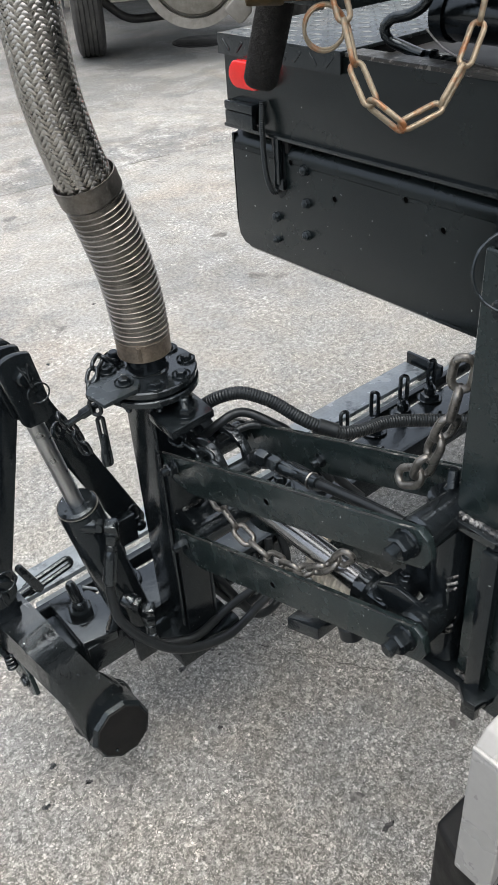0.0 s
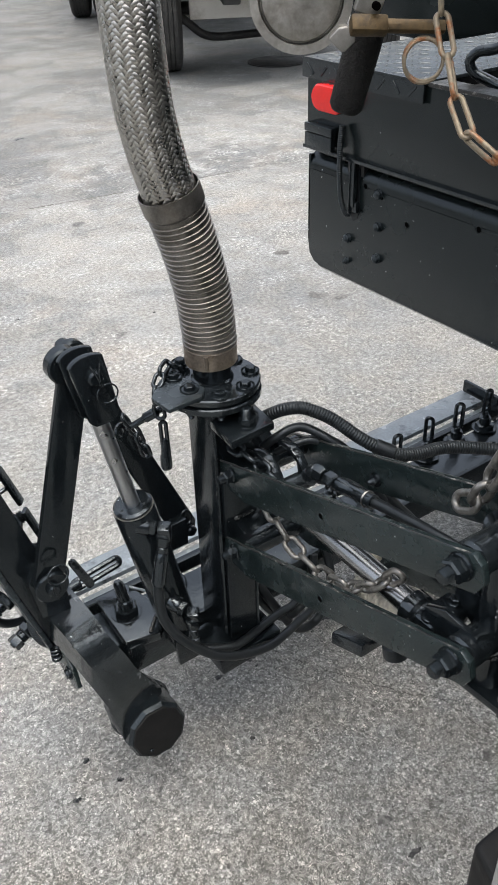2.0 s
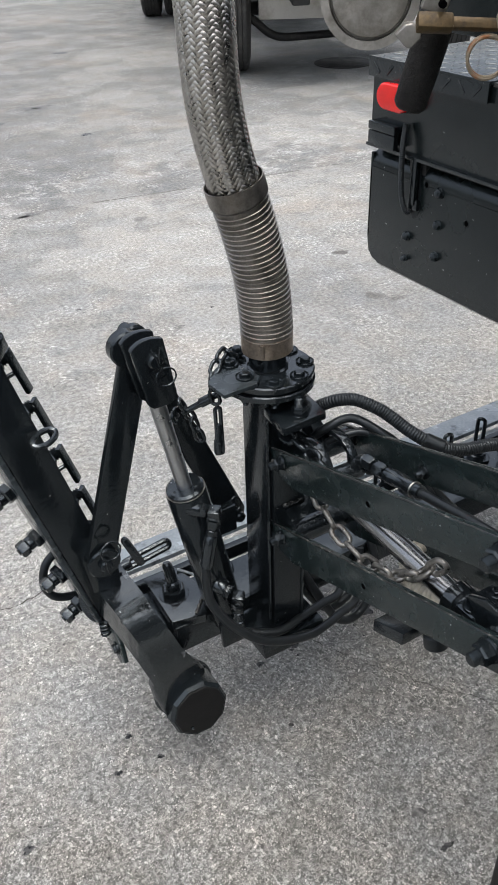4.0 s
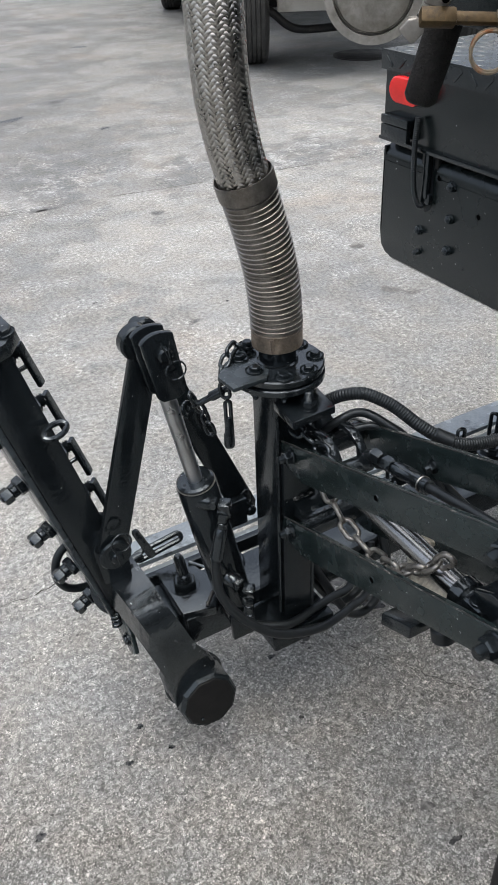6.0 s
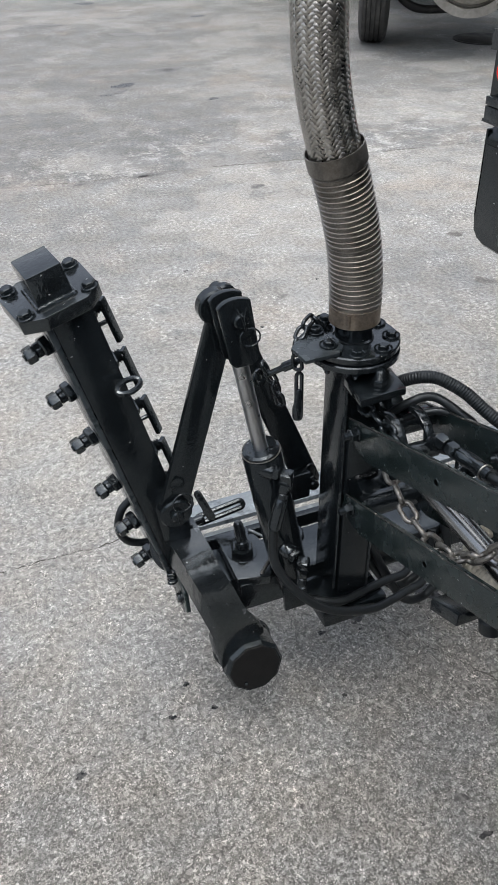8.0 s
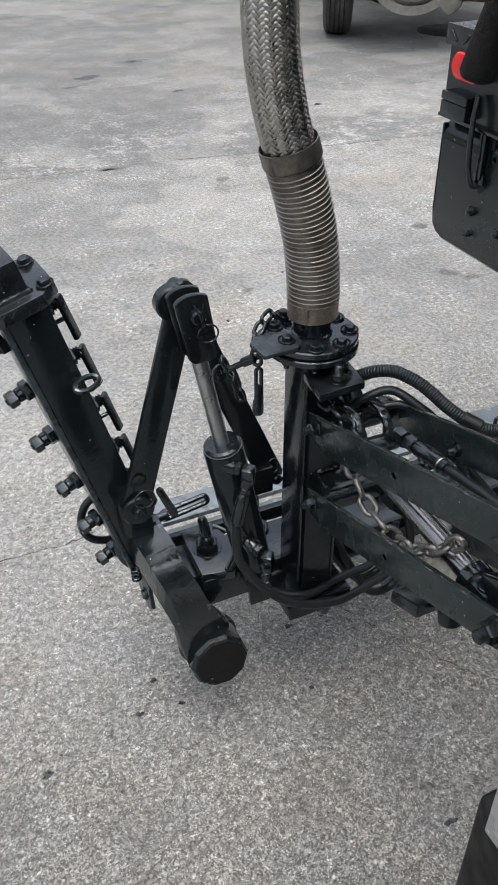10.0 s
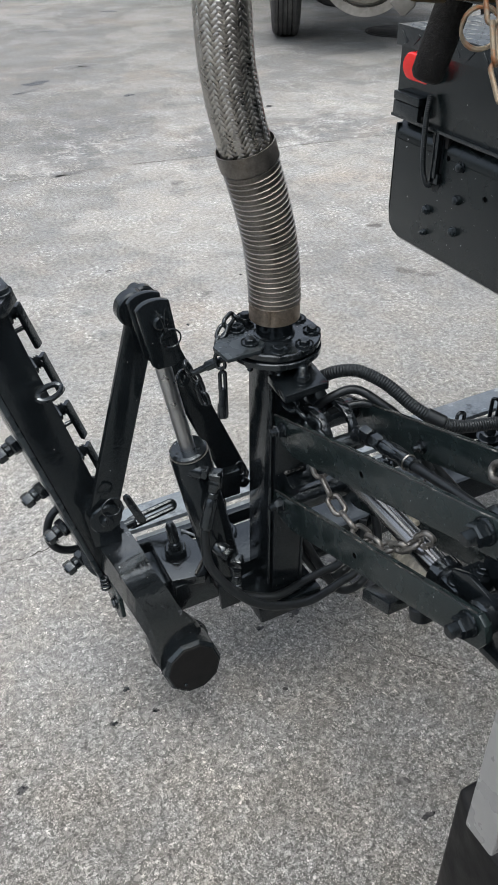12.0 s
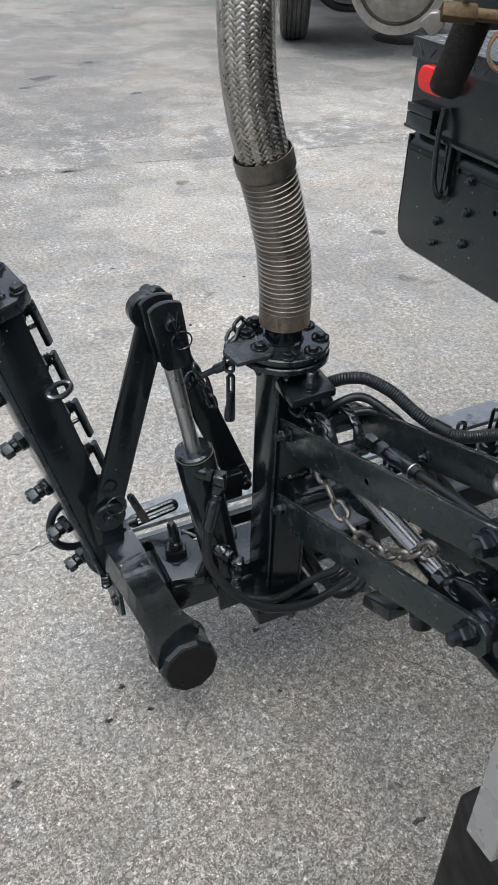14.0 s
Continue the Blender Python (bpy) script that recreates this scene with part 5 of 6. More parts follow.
chain("hook_chain", [(0.585, 1.094, 0.846), (0.572, 1.096, 0.862), (0.560, 1.092, 0.866), (0.545, 1.083, 0.858), (0.530, 1.070, 0.849), (0.523, 1.063, 0.832), (0.523, 1.058, 0.806), (0.527, 1.055, 0.782)], 0.034, 0.022, 0.0034, M_BLACK_THICK, "black painted chain hanging over the flange plate", 0.3, 9)
hook = thing("snap_hook", (0.523, 1.055, 0.70), "black painted snap hook on the end of the chain", "hook")
bm = stadium(0.092, 0.0155, 0.0034, 8, 8)
bm.transform(Matrix.Translation((0.526, 1.055, 0.745)) @ Matrix.Rotation(1.25, 4, "Z") @ Matrix.Rotation(radians(-84), 4, "Y"))
part("body", bm, M_BLACK_THICK, hook)
part("gate", lathe((0.521, 1.054, 0.701), (0.526, 1.055, 0.758), [(0, 0.005), (0.1, 0.0075), (0.45, 0.0078), (0.5, 0.0062), (0.9, 0.0062), (1, 0.004)], 14), M_BLACK_THICK, hook)
chain("hook_chain", [(0.476, 1.095, 0.800), (0.490, 1.098, 0.775), (0.500, 1.10, 0.755), (0.512, 1.10, 0.715), (0.516, 1.10, 0.69)], 0.034, 0.022, 0.0034, M_BLACK_THICK, "black painted chain looped round the pull rod", 0.8, 11)
pull = thing("pull_rod", (0.54, 1.06, 0.81), "black threaded pull rod under the flange plate", "rod")
part("rod", rod((0.560, 1.055, 0.822), (0.482, 1.098, 0.772), 0.0055, 14), M_BLACK_THICK, pull)
part("eye", ring((0.474, 1.102, 0.768), (0.4, -0.8, 0.3), 0.011, 0.0045, 24, 8), M_BLACK_THICK, pull)
part("sleeve", rod((0.528, 1.073, 0.801), (0.508, 1.084, 0.789), 0.0085, 14), M_BLACK_THICK, pull)

# ---- braided hose in its corrugated sleeve ----
HOSE_LINE = [(0.620, 1.052, 0.872), (0.618, 1.052, 0.930), (0.609, 1.051, 1.002), (0.591, 1.050, 1.074), (0.570, 1.050, 1.141), (0.554, 1.050, 1.195), (0.541, 1.050, 1.262), (0.536, 1.050, 1.335), (0.536, 1.055, 1.43), (0.550, 1.07, 1.55), (0.60, 1.10, 1.68), (0.70, 1.15, 1.80), (0.85, 1.20, 1.88), (1.05, 1.25, 1.90)]
tube_run = smooth_path(HOSE_LINE, 0.002)
suction = thing("braided_hose", (0.62, 1.052, 0.872), "stainless braided hose in a ribbed metal sleeve on the flange", "hose")


def upto(a, b):
    """The stretch of the hose's run between two heights."""
    return [p for i, p in enumerate(tube_run) if a <= p.z <= b and i < len(tube_run) * 0.95]


part("bottom_collar", hose(upto(0.871, 0.902), 0.0415, 40, raw=True), M_COLLAR, suction, "heat-stained brown steel collar")
part("collar_seam", hose([(0.592, 1.0205, 0.876), (0.591, 1.0205, 0.898)], 0.0035, 8), M_COLLAR, suction)


def ribbed(path, r, pitch, height, segs=44):
    bm = bmesh.new()
    rings, run = [], 0.0
    fine = smooth_path(path[::4] + [path[-1]], pitch / 18)
    for i, (c, u, v) in enumerate(frames_along(fine)):
        run += (fine[i] - fine[i - 1]).length if i else 0
        ph = (run / pitch) % 1
        rr = r + (height * math.sin(math.pi * ph / 0.17) if ph < 0.17 else -0.0004 * (1 - ph))
        rings.append([bm.verts.new(c + rr * (math.cos(a) * u + math.sin(a) * v)) for a in [2 * math.pi * k / segs for k in range(segs)]])
    for a, b in zip(rings, rings[1:]):
        for k in range(segs):
            bm.faces.new((a[k], a[(k + 1) % segs], b[(k + 1) % segs], b[k]))
    return bm


part("ribbed_sleeve", ribbed(upto(0.899, 1.132), 0.0410, 0.0084, 0.0016), M_SLEEVE, suction, "ribbed stainless steel sleeve", 60)
top = upto(1.125, 1.153)
part("top_collar", joined(pipe(top[0], top[-1], 0.0442, 0.0425, 44)), M_SLEEVE, suction)
core = upto(1.10, 1.92)
part("hose_core", hose(core, 0.0335, 32, raw=True), M_DARK, suction)


def braid(path, r, carriers, turns_per_m, width):
    """Two families of flat strands wound against each other, over and under."""
    rows = frames_along(path)
    runs = [0.0]
    for a, b in zip(path, path[1:]):
        runs.append(runs[-1] + (b - a).length)
    verts, faces = [], []
    for hand in (1, -1):
        for k in range(carriers):
            first = None
            for i in range(len(rows)):
                c, u, v = rows[i]
                s = runs[i]
                a0 = 2 * math.pi * (k / carriers + hand * turns_per_m * s)
                cross = 2 * carriers * turns_per_m * s
                wave = math.cos(math.pi / 2 * (2 * k + hand * cross) - math.pi / 4)
                lift = hand * 0.0008 * max(-1.0, min(1.0, 1.6 * wave))
                for e, bow in ((-1, -0.0003), (0, 0.0003), (1, -0.0003)):
                    a = a0 + e * width / r
                    rr = r + lift + bow
                    verts.append(c + rr * (math.cos(a) * u + math.sin(a) * v))
                n = len(verts)
                if i:
                    for j in (0, 1):
                        faces.append((n - 6 + j, n - 5 + j, n - 2 + j, n - 3 + j))
    me = bpy.data.meshes.new("braid")
    me.from_pydata(verts, [], faces)
    bm = bmesh.new()
    bm.from_mesh(me)
    bpy.data.meshes.remove(me)
    return bm


bm = braid(core[: int(len(core) * 0.9)], 0.0372, 28, 4.6, 0.0038)
tagged(part("braid", bm, M_BRAID, suction, "woven bright steel braid", 70), kind="stuff")

# ---- rear of the truck ----
truck = thing("truck_rear", (1.5, 0.9, 0.6), "black painted truck rear end with bumper and tread plate step", "truck")
out = [(1.362, 1.016), (1.362, 0.868), (1.357, 0.842), (1.342, 0.828), (1.32, 0.823), (-0.6, 0.835), (-0.6, 1.016)]
bumper = part("bumper", prism([(y, z) for y, z in out], "x", 1.064, 1.072, 0.002), M_PANEL, truck, "satin black steel bumper plate with bolts")
ROLL = [(1.088 - 0.0242 * math.cos(a), 1.0165 + 0.0315 * math.sin(a)) for a in [radians(9 * k) for k in range(11)]] + [(1.15, 1.048), (1.15, 1.042)] + [(1.088 - 0.0162 * math.cos(a), 1.0165 + 0.0255 * math.sin(a)) for a in [radians(90 - 9 * k) for k in range(11)]]
part("bumper_lip", prism(ROLL, "y", -0.6, 1.213, 0.0), M_PANEL, truck, "", 50)
part("bumper_lip", prism(ROLL, "y", 1.243, 1.360, 0.0), M_PANEL, truck, "", 50)

# Dark fillers added behind gap and slot so no light shows through.
part("gap_filler", box((1.078, -0.6, 1.040), (1.12, 1.335, 1.063), 0.001), M_DARK, truck)
part("slot_backing", box((1.0665, 1.205, 0.95), (1.082, 1.250, 1.062), 0.001), M_DARK, truck)
part("bumper_foot", prism([(1.064, 0.84), (1.066, 0.822), (1.078, 0.812), (1.12, 0.808), (1.12, 0.815), (1.08, 0.82), (1.072, 0.84)], "y", -0.6, 1.33, 0.001), M_PANEL, truck)
part("bumper_end", prism([(1.064, 0.87), (1.064, 1.043), (1.16, 1.043), (1.16, 0.88)], "y", 1.356, 1.363, 0.002), M_PANEL, truck)
part("body_panel", box((1.054, -0.6, 1.064), (1.075, 1.356, 1.212), 0.003), M_PANEL, truck)
part("panel_foot", box((1.048, -0.6, 1.059), (1.09, 1.362, 1.065), 0.001), M_BLACK_THICK, truck)
part("side_panel", box((1.0755, 1.345, 1.064), (2.6, 1.356, 1.212), 0.003), M_PANEL, truck)
part("inner_frame", box((1.15, -0.6, 0.86), (2.6, 1.30, 1.05), 0.006), M_DARK, truck)
part("chassis_rail", box((1.2, 0.1, 0.62), (3.4, 0.22, 0.90), 0.006), M_DARK, truck)
part("bracket_clip", joined(box((1.038, 1.268, 1.094), (1.054, 1.346, 1.110), 0.003), box((1.038, 1.268, 1.068), (1.050, 1.345, 1.0935), 0.003)), M_BLACK_THICK, truck)


def tread(lo, hi, z):
    bm = box((lo[0], lo[1], z - 0.006), (hi[0], hi[1], z), 0.001)
    bits = [bm]
    k = 0
    nx, ny = int((hi[0] - lo[0]) / 0.03), int((hi[1] - lo[1]) / 0.03)
    for i in range(nx):
        for j in range(ny):
            x, y = lo[0] + 0.015 + 0.03 * i, lo[1] + 0.015 + 0.03 * j
            d = bmesh.new()
            turn = radians(45 if (i + j) % 2 else -45)
            pts = [(0.012, 0, 0), (0, 0.0032, 0), (-0.012, 0, 0), (0, -0.0032, 0)]
            base = [d.verts.new((x + px * math.cos(turn) - py * math.sin(turn), y + px * math.sin(turn) + py * math.cos(turn), z)) for px, py, _ in pts]
            ridge = [d.verts.new((x + 0.007 * s * math.cos(turn), y + 0.007 * s * math.sin(turn), z + 0.0016)) for s in (1, -1)]
            for f in ((base[0], base[1], ridge[0]), (base[1], ridge[1], ridge[0]), (base[1], base[2], ridge[1]), (base[2], base[3], ridge[1]), (base[3], ridge[0], ridge[1]), (base[3], base[0], ridge[0])):
                d.faces.new(f)
            bits.append(d)
    return joined(*bits)


part("tread_plate", tread((1.048, 1.055, 0), (1.62, 1.360, 0), 1.220), M_SLATE, truck, "black painted diamond tread step")
part("step_lip", box((1.046, 1.055, 1.186), (1.051, 1.362, 1.2205), 0.001), M_BLACK_THICK, truck)
for k in range(8):
    y = 1.08 + 0.037 * k
    d = box((-0.0012, -0.012, -0.0026), (0.0012, 0.012, 0.0026), 0.0008)
    d.transform(Matrix.Translation((1.0456, y, 1.202)) @ Matrix.Rotation(radians(45 if k % 2 else -45), 4, "X"))
    part("lip_bar", d, M_BLACK_THICK, truck)
part("step_floor", box((1.0905, -0.6, 1.19), (2.6, 1.054, 1.200), 0.002), M_DARK, truck)
part("step_edge", box((1.050, -0.6, 1.212), (1.090, 1.05, 1.219), 0.002), M_EDGE, truck)

for y, z, r in ((1.156, 0.891, 0.0112), (1.239, 0.907, 0.0112), (1.157, 0.952, 0.0112), (1.160, 1.012, 0.0118), (1.240, 0.861, 0.008)):
    part("bumper_bolt", hexbolt((1.064, y, z), (-1, 0, 0), r * 0.74, 0.006, r * 0.86, 0.002, stub=0.003, stub_r=r * 0.4, turn=y * 40), M_SLATE, bumper)
for y, z in ((1.085, 0.976), (0.925, 1.012), (0.847, 0.981), (1.196, 1.018)):
    part("bolt_hole", rod((1.0634, y, z), (1.068, y, z), 0.0062, 18), M_HOLE, bumper)
    part("hole_rim", ring((1.0639, y + 0.001, z - 0.001), (1, 0, 0), 0.0064, 0.0008, 20, 6), M_PANEL, bumper)
slot = [(1.236, 1.046), (1.214, 1.046), (1.209, 0.97), (1.216, 0.952), (1.228, 0.945), (1.240, 0.965)]
part("cable_slot", prism(slot, "x", 1.0634, 1.066, 0.0), M_RUBBER, bumper)
part("slot_bracket", joined(box((1.052, 1.216, 0.975), (1.0635, 1.230, 1.066), 0.002), box((1.055, 1.210, 0.965), (1.0635, 1.236, 0.985), 0.002)), M_BLACK_THICK, bumper)

lamp = thing("marker_lamp", (1.05, 1.262, 1.16), "red oval marker lamp on the black truck panel", "lamp")
oval = [(1.275 + (0.020 if math.cos(a) > 0 else -0.020) + 0.0235 * math.cos(a), 1.161 + 0.0235 * math.sin(a)) for a in [2 * math.pi * (k + 0.5) / 28 for k in range(28)]]
part("lens", prism(oval, "x", 1.030, 1.050, 0.006, 3), M_RED, lamp, "glossy red lens")
part("rim", prism([(1.275 + (y - 1.275) * 1.05, 1.16 + (z - 1.16) * 1.08) for y, z in oval], "x", 1.045, 1.053, 0.001), M_RUBBER, lamp)
cable("lamp_cable", [(1.045, 1.245, 1.12), (1.040, 1.243, 1.09), (1.040, 1.242, 1.03), (1.044, 1.240, 0.985), (1.050, 1.235, 0.962), (1.060, 1.232, 0.957)], 0.0046, M_RUBBER, "thin black corrugated cable below the marker lamp", "cable", 0.0010, 0.0034, 10)

# tool tube, hook and clutter on the step
tubeb = thing("tool_tube", (1.18, 0.6, 1.22), "black painted round tube lying on the step", "tube")
part("tube", lathe((1.185, 0.955, 1.262), (1.185, 0.05, 1.262), [(0, 0.034), (0.01, 0.038), (1, 0.038)], 36), M_BLACK, tubeb)
part("end_ring", pipe((1.185, 0.968, 1.262), (1.185, 0.945, 1.262), 0.041, 0.034, 36), M_BLACK, tubeb)
part("saddle", box((1.15, 0.62, 1.2), (1.22, 0.66, 1.228), 0.004), M_BLACK, tubeb)
handle = thing("grab_handle", (1.10, 0.98, 1.2), "bent black grab handle on the tread step", "handle")
part("loop", hose([(1.116, 0.950, 1.214), (1.114, 0.985, 1.222), (1.108, 1.010, 1.231), (1.105, 1.019, 1.246), (1.109, 1.008, 1.261), (1.118, 0.980, 1.268), (1.126, 0.957, 1.285), (1.130, 0.952, 1.32), (1.132, 0.95, 1.36)], 0.0085, 12, 0.006), M_BLACK_THICK, handle)
part("foot_plate", box((1.092, 0.915, 1.2), (1.16, 0.985, 1.212), 0.003), M_BLACK, handle)
part("bolt", hexbolt((1.118, 0.935, 1.212), (0, 0, 1), 0.010, 0.008, 0.015, 0.003), M_BLACK_THICK, handle)
side_beam = thing("pipe_beam", (1.2, 0.86, 1.33), "dark steel beam over the truck step", "beam")
part("beam", box((0.80, 0.80, 1.330), (2.2, 0.96, 1.47), 0.006), M_PANEL, side_beam)
for xx in (1.5, 2.1):
    part("beam_leg", box((xx, 0.83, 1.2), (xx + 0.07, 0.92, 1.330), 0.004), M_DARK, side_beam)
cable("loose_wire", [(1.12, 0.95, 1.25), (1.10, 0.90, 1.232), (1.085, 0.84, 1.222), (1.075, 0.76, 1.221), (1.07, 0.6, 1.221)], 0.0016, M_STEEL, "thin loose wire lying on the step edge", "wire", segs=6)

# upper dark frame of the tank above the step
tank = thing("tank_frame", (1.6, 0.5, 1.5), "dark tank frame above the truck step", "tank")
part("cross_beam", box((1.25, -0.4, 1.44), (1.40, 1.02, 1.60), 0.008), M_PANEL, tank)
for yy in (-0.3, 0.35):
    part("beam_leg", box((1.28, yy, 1.2), (1.37, yy + 0.10, 1.44), 0.006), M_DARK, tank)

# ---- discharge valve in front of the truck ----
VC = Vector((0.483, 0.660, 1.4155))
va = Vector((-0.62, -0.78, 0.05)).normalized()
valve = thing("discharge_valve", VC, "cast aluminium pipe cap with bronze cam lever", "valve")
part("cap_face", lathe(VC - va * 0.012, VC + va * 0.010, [(0, 0.0325), (0.75, 0.0325), (0.85, 0.0315), (0.97, 0.026), (1, 0.022)], 48), M_ALU, valve)
part("cap_groove", lathe(VC - va * 0.012, VC + va * 0.004, [(0, 0.0345), (0.9, 0.0345), (1, 0.033)], 48), M_ALU, valve)
part("cap_rim", pipe(VC - va * 0.03, VC + va * 0.009, 0.0415, 0.0345, 48), M_ALU, valve, "worn cast rim")
part("coupling", lathe(VC - va * 0.15, VC - va * 0.025, [(0, 0.034), (0.6, 0.034), (0.7, 0.040), (1, 0.040)], 40), M_ALU, valve)
part("outlet_pipe", rod(VC - va * 0.62, VC - va * 0.14, 0.036, 30), M_PANEL, valve)
side = Vector((0.78, -0.62, 0)).normalized()
for at, size, turn in (((0.519, 0.616, 1.418), (0.0105, 0.008, 0.0150), 0.30), ((0.4965, 0.624, 1.388), (0.0085, 0.008, 0.0075), 0.75)):
    w, d, h = size
    ear = prism([(-w, -h), (w * 0.75, -h), (w, -h * 0.6), (w * 1.05, h * 0.7), (w * 0.6, h * 1.25), (-w * 0.5, h * 1.2), (-w, h * 0.5)], "y", -d, d, 0.0025, 3)
    ear.transform(Matrix.Translation(at) @ Matrix.Rotation(-0.67, 4, "Z") @ Matrix.Rotation(turn, 4, "Y"))
    part("cam_ear", ear, M_ALU, valve)
part("ear_hole", rod((0.5165, 0.6085, 1.4105), (0.5105, 0.6005, 1.4110), 0.0032, 14), M_HOLE, valve)
l0, l1 = Vector((0.499, 0.612, 1.3980)), Vector((0.560, 0.578, 1.3935))
block = box((-0.0070, -0.006, -0.004), (0.0070, 0.006, 0.026), 0.003)
block.transform(frame_to(l0, l1)[0] @ Matrix.Rotation(0.9, 4, "Z"))
part("cam", block, M_BRASS, valve, "dirty bronze cam block")
lev = box((-0.0048, -0.0035, 0.02), (0.0048, 0.0035, (l1 - l0).length + 0.003), 0.002)
lev.transform(frame_to(l0, l1)[0] @ Matrix.Rotation(0.9, 4, "Z"))
part("cam_lever", lev, M_BRASS, valve, "dirty bronze cam lever")
part("pull_ring", ring((0.542, 0.577, 1.371), (-0.45, -0.85, 0.1), 0.0160, 0.0016, 40, 8), M_RUSTCHAIN, valve)
part("pull_ring", ring((0.544, 0.579, 1.372), (-0.55, -0.8, 0.25), 0.0160, 0.0014, 40, 8), M_RUSTCHAIN, valve)

grip = thing("foam_grip_handle", (0.823, 0.985, 1.218), "black foam covered valve handle hanging before the lamp", "handle")
g0, g1 = Vector((0.820, 0.987, 1.218)), Vector((0.863, 0.981, 1.352))
part("foam", lathe(g0, g1, [(0, 0.012), (0.02, 0.018), (0.07, 0.0232), (0.4, 0.0245), (1, 0.0245)], 28), M_FOAM, grip)
part("bar", rod(g1 - (g1 - g0) * 0.1, Vector((0.90, 0.955, 1.43)), 0.010, 16), M_BLACK, grip)

chain("rusty_chain", [(0.486, 0.50, 1.53), (0.488, 0.51, 1.48), (0.487, 0.517, 1.432), (0.484, 0.504, 1.408), (0.478, 0.490, 1.384), (0.473, 0.477, 1.365), (0.472, 0.460, 1.344), (0.474, 0.448, 1.333), (0.490, 0.439, 1.336), (0.504, 0.432, 1.342), (0.519, 0.431, 1.356), (0.532, 0.433, 1.372), (0.546, 0.436, 1.392), (0.56, 0.44, 1.44), (0.57, 0.45, 1.53)], 0.0335, 0.0125, 0.0020, M_RUSTCHAIN, "rusty yellow-zinc chain hanging in a loop from the valve", 0.5, 21)

# ---- silver guard and black rubber step beside the camera ----
guard = thing("silver_guard", (0.40, 0.245, 0.785), "silver-grey painted sheet metal guard with a bent top", "guard")
part("upright", prism([(0.377, 0.786), (0.377, 0.945), (0.392, 0.962), (0.60, 0.985), (0.60, 0.972), (0.40, 0.950), (0.392, 0.94), (0.392, 0.786)], "y", 0.229, 0.264, 0.003, 3), M_SILVER, guard)
part("fold", hose([(0.379, 0.230 + 0.0055 * k, 0.949 + 0.0008 * (k % 2)) for k in range(7)], 0.0022, 8, 0.003), M_SILVER, guard)
step = thing("rubber_step", (0.5, 0.2, 0.0), "thick black rubber block behind the silver guard", "rubber block")
part("block", prism([(0.418, 0.312), (0.404, 0.275), (0.396, 0.20), (0.396, 0.05), (0.70, 0.05), (0.70, 0.312)], "z", 0.0, 0.742, 0.008, 3), M_MATT, step)
part("mount", box((0.42, 0.235, 0.742), (0.60, 0.258, 0.93), 0.003), M_DARK, step)


# ---- trucks parked across the yard ----
def wheel(root, c, axle, r=0.51, w=0.27, dual=False):
    """A lorry wheel: grooved tyre and rim on the side that faces along the axle."""
    c, axle = Vector(c), Vector(axle).normalized()
    a, b = c - axle * w / 2, c + axle * w / 2
    prof = [(0, r * 0.60), (0.02, r * 0.80), (0.06, r * 0.93), (0.13, r * 0.985)]
    for k in range(5):
        s = 0.17 + 0.15 * k
        prof += [(s, r), (s + 0.11, r), (s + 0.115, r - 0.012), (s + 0.14, r - 0.012)]
    prof = [p for p in prof if p[0] < 0.86] + [(0.87, r * 0.985), (0.94, r * 0.93), (0.98, r * 0.80), (1, r * 0.60)]
    t = part("tyre", lathe(a, b, prof, 56), M_TYRE, root)
    part("rim", pipe(b - axle * 0.10, b + axle * 0.004, r * 0.60, r * 0.50, 40), M_WHITE, t)
    part("disc", lathe(b - axle * 0.10, b - axle * 0.03, [(0, r * 0.52), (0.5, r * 0.50), (1, r * 0.3)], 36), M_WHITE, t)
    part("hub", rod(b - axle * 0.06, b + axle * 0.05, r * 0.2, 24), M_WHITE, t)
    for k in range(8):
        q = 2 * math.pi * k / 8
        u = axle.orthogonal().normalized()
        p = b - axle * 0.035 + r * 0.33 * (math.cos(q) * u + math.sin(q) * axle.cross(u))
        part("wheel_nut", rod(p, p + axle * 0.035, 0.016, 6), M_DARK, t)
    return t


AX = Vector((-0.87, 0.49, 0))
FW = Vector((0.49, 0.87, 0))


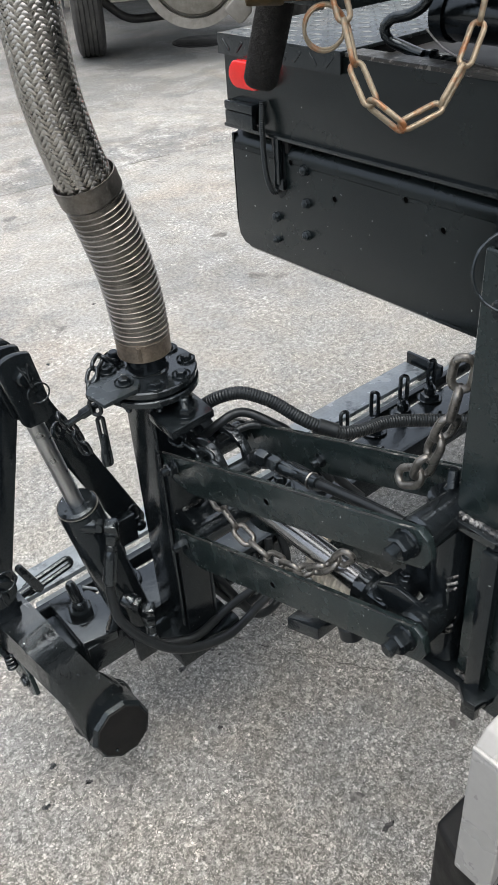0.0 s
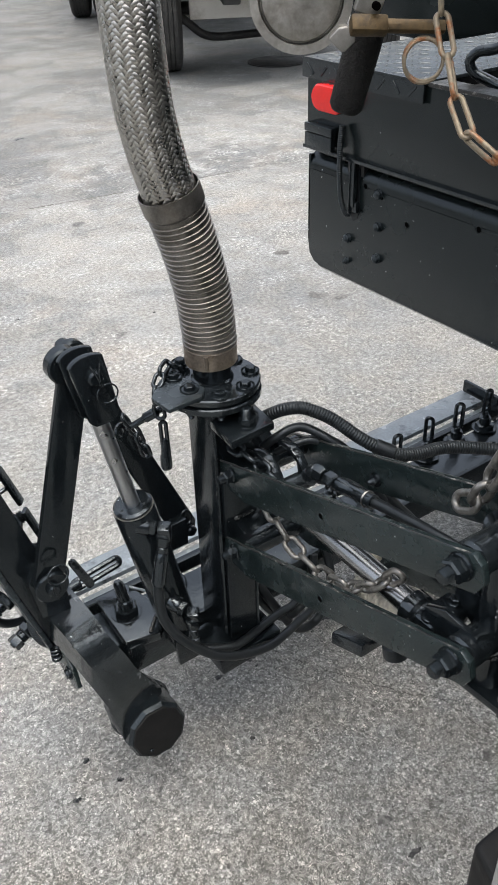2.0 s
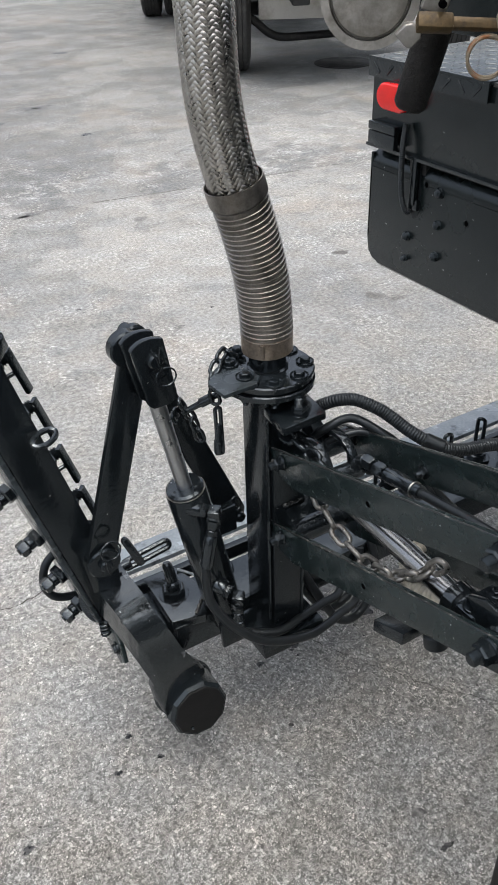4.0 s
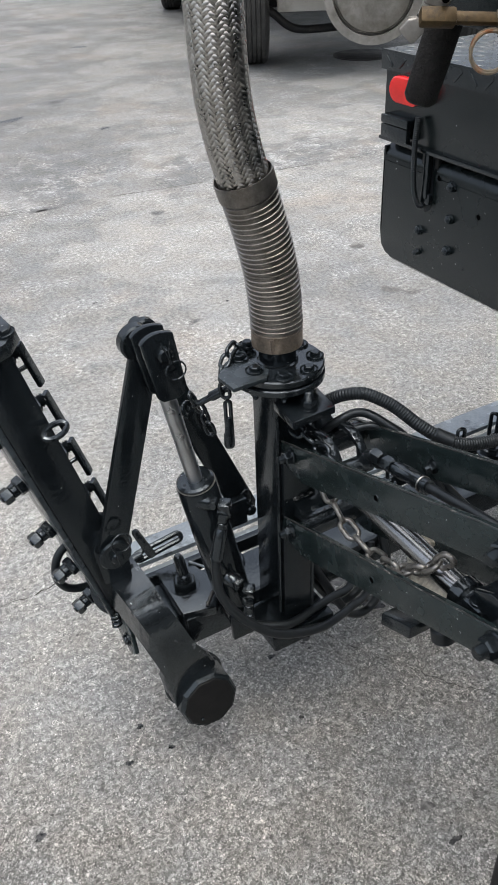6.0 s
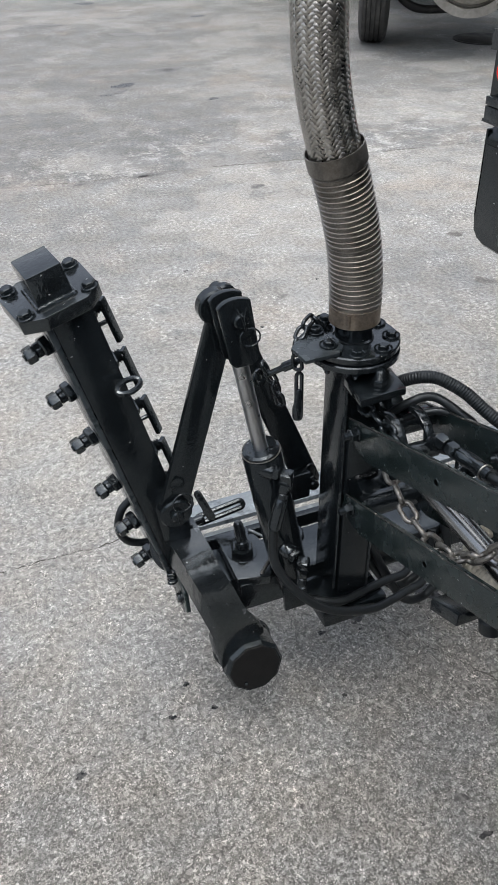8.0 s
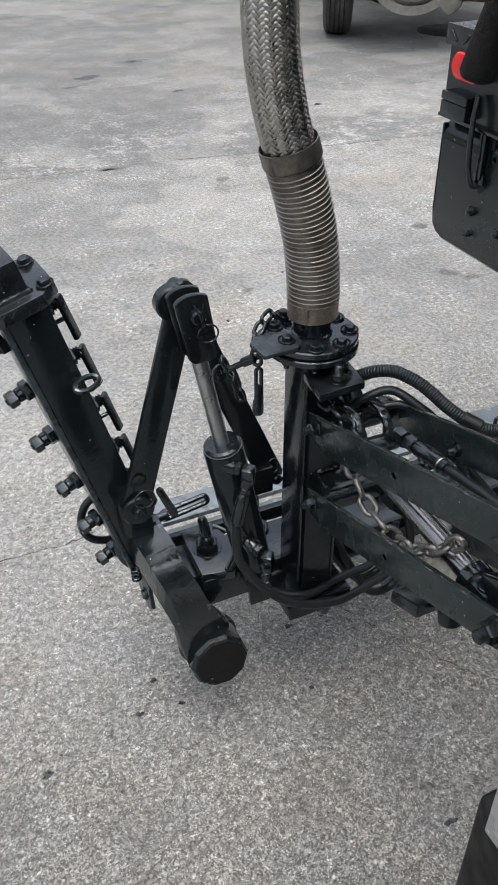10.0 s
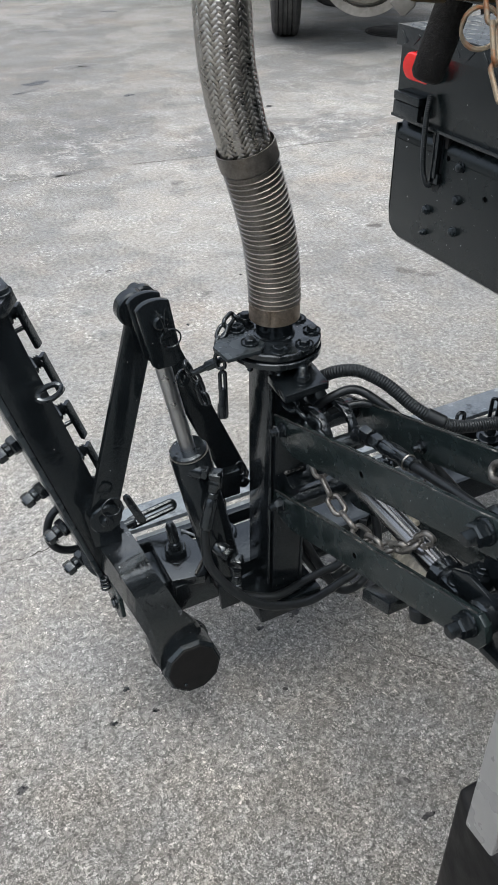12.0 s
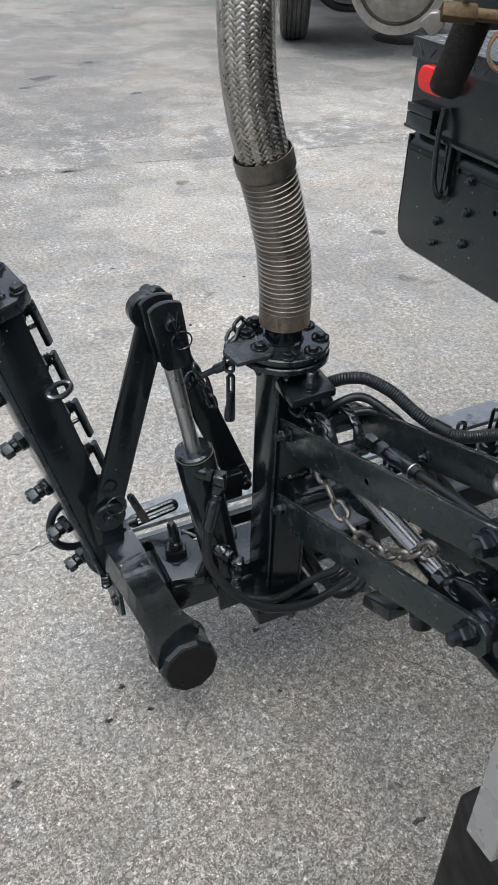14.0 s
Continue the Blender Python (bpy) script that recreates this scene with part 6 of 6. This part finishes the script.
def far_truck(name, c, label, r, body):
    root = thing(name, (c[0], c[1], 0), label, "truck", "trucks parked across the yard")
    c = Vector((c[0], c[1], 0))
    wheel(root, c + Vector((0, 0, r)), AX, r)
    wheel(root, c - AX * 1.95 + Vector((0, 0, r)), -AX, r)
    part("axle", rod(c + Vector((0, 0, r)) - AX * 0.1, c + Vector((0, 0, r)) - AX * 1.85, 0.055, 20), M_DARK, root)

    def block(nm, s0, s1, a0, a1, z0, z1, m, bevel=0.02):
        """A box by its stretch along the truck, across it, and its height."""
        bm = box((a0, s0, z0), (a1, s1, z1), bevel)
        bm.transform(Matrix(((-AX.x, FW.x, 0, c.x), (-AX.y, FW.y, 0, c.y), (0, 0, 1, 0), (0, 0, 0, 1))))
        return part(nm, bm, m, root)

    block("rail", -0.9, 5.2, 0.45, 0.60, 0.62, 0.86, M_DARK)
    block("rail", -0.9, 5.2, 1.35, 1.50, 0.62, 0.86, M_DARK)
    if body:
        block("bumper", -1.0, -0.75, 0.05, 1.95, 0.72, 0.95, M_DARK, 0.04)
        block("cab", -0.95, 1.3, 0.0, 2.0, 1.02, 2.7, M_WHITE, 0.08)
        block("fuel_tank", 1.4, 2.6, -0.05, 0.42, 0.62, 1.05, M_DARK, 0.08)
        block("cargo_box", 1.6, 6.4, -0.05, 2.0, 1.1, 3.2, M_WHITE, 0.03)
        block("cross_member", -0.3, -0.15, 0.2, 1.8, 0.5, 0.64, M_DARK)
    else:
        block("cargo_box", -1.6, 4.4, -0.1, 2.0, 1.1, 3.0, M_WHITE, 0.03)
    return root


far_truck("parked_truck", (4.24, 7.33), "pale parked truck with dusty tyres and dark chassis", 0.51, True)
far_truck("parked_truck", (5.29, 11.29), "parked trailer with dark twin tyres", 0.5, False)
second = bpy.data.objects["parked_truck.001"]
wheel(second, Vector((5.29, 11.29, 0.5)) - AX * 0.30, AX, 0.5)
first = bpy.data.objects["parked_truck"]
part("tie_bar", hose([(4.16, 7.02, 0.50), (4.25, 7.0, 0.44), (4.40, 7.0, 0.33), (4.55, 7.0, 0.285), (4.85, 7.0, 0.27), (5.3, 7.0, 0.26), (5.9, 7.0, 0.25)], 0.035, 14, 0.03), M_DARK, first, "dark bent steel bar under the truck")
valance = box((0.20, -0.36, 0.455), (1.85, -0.31, 0.80), 0.02)
valance.transform(Matrix(((-AX.x, FW.x, 0, 4.24), (-AX.y, FW.y, 0, 7.33), (0, 0, 1, 0), (0, 0, 0, 1))))
part("valance", valance, M_WHITE, first, "cream painted sheet metal valance")
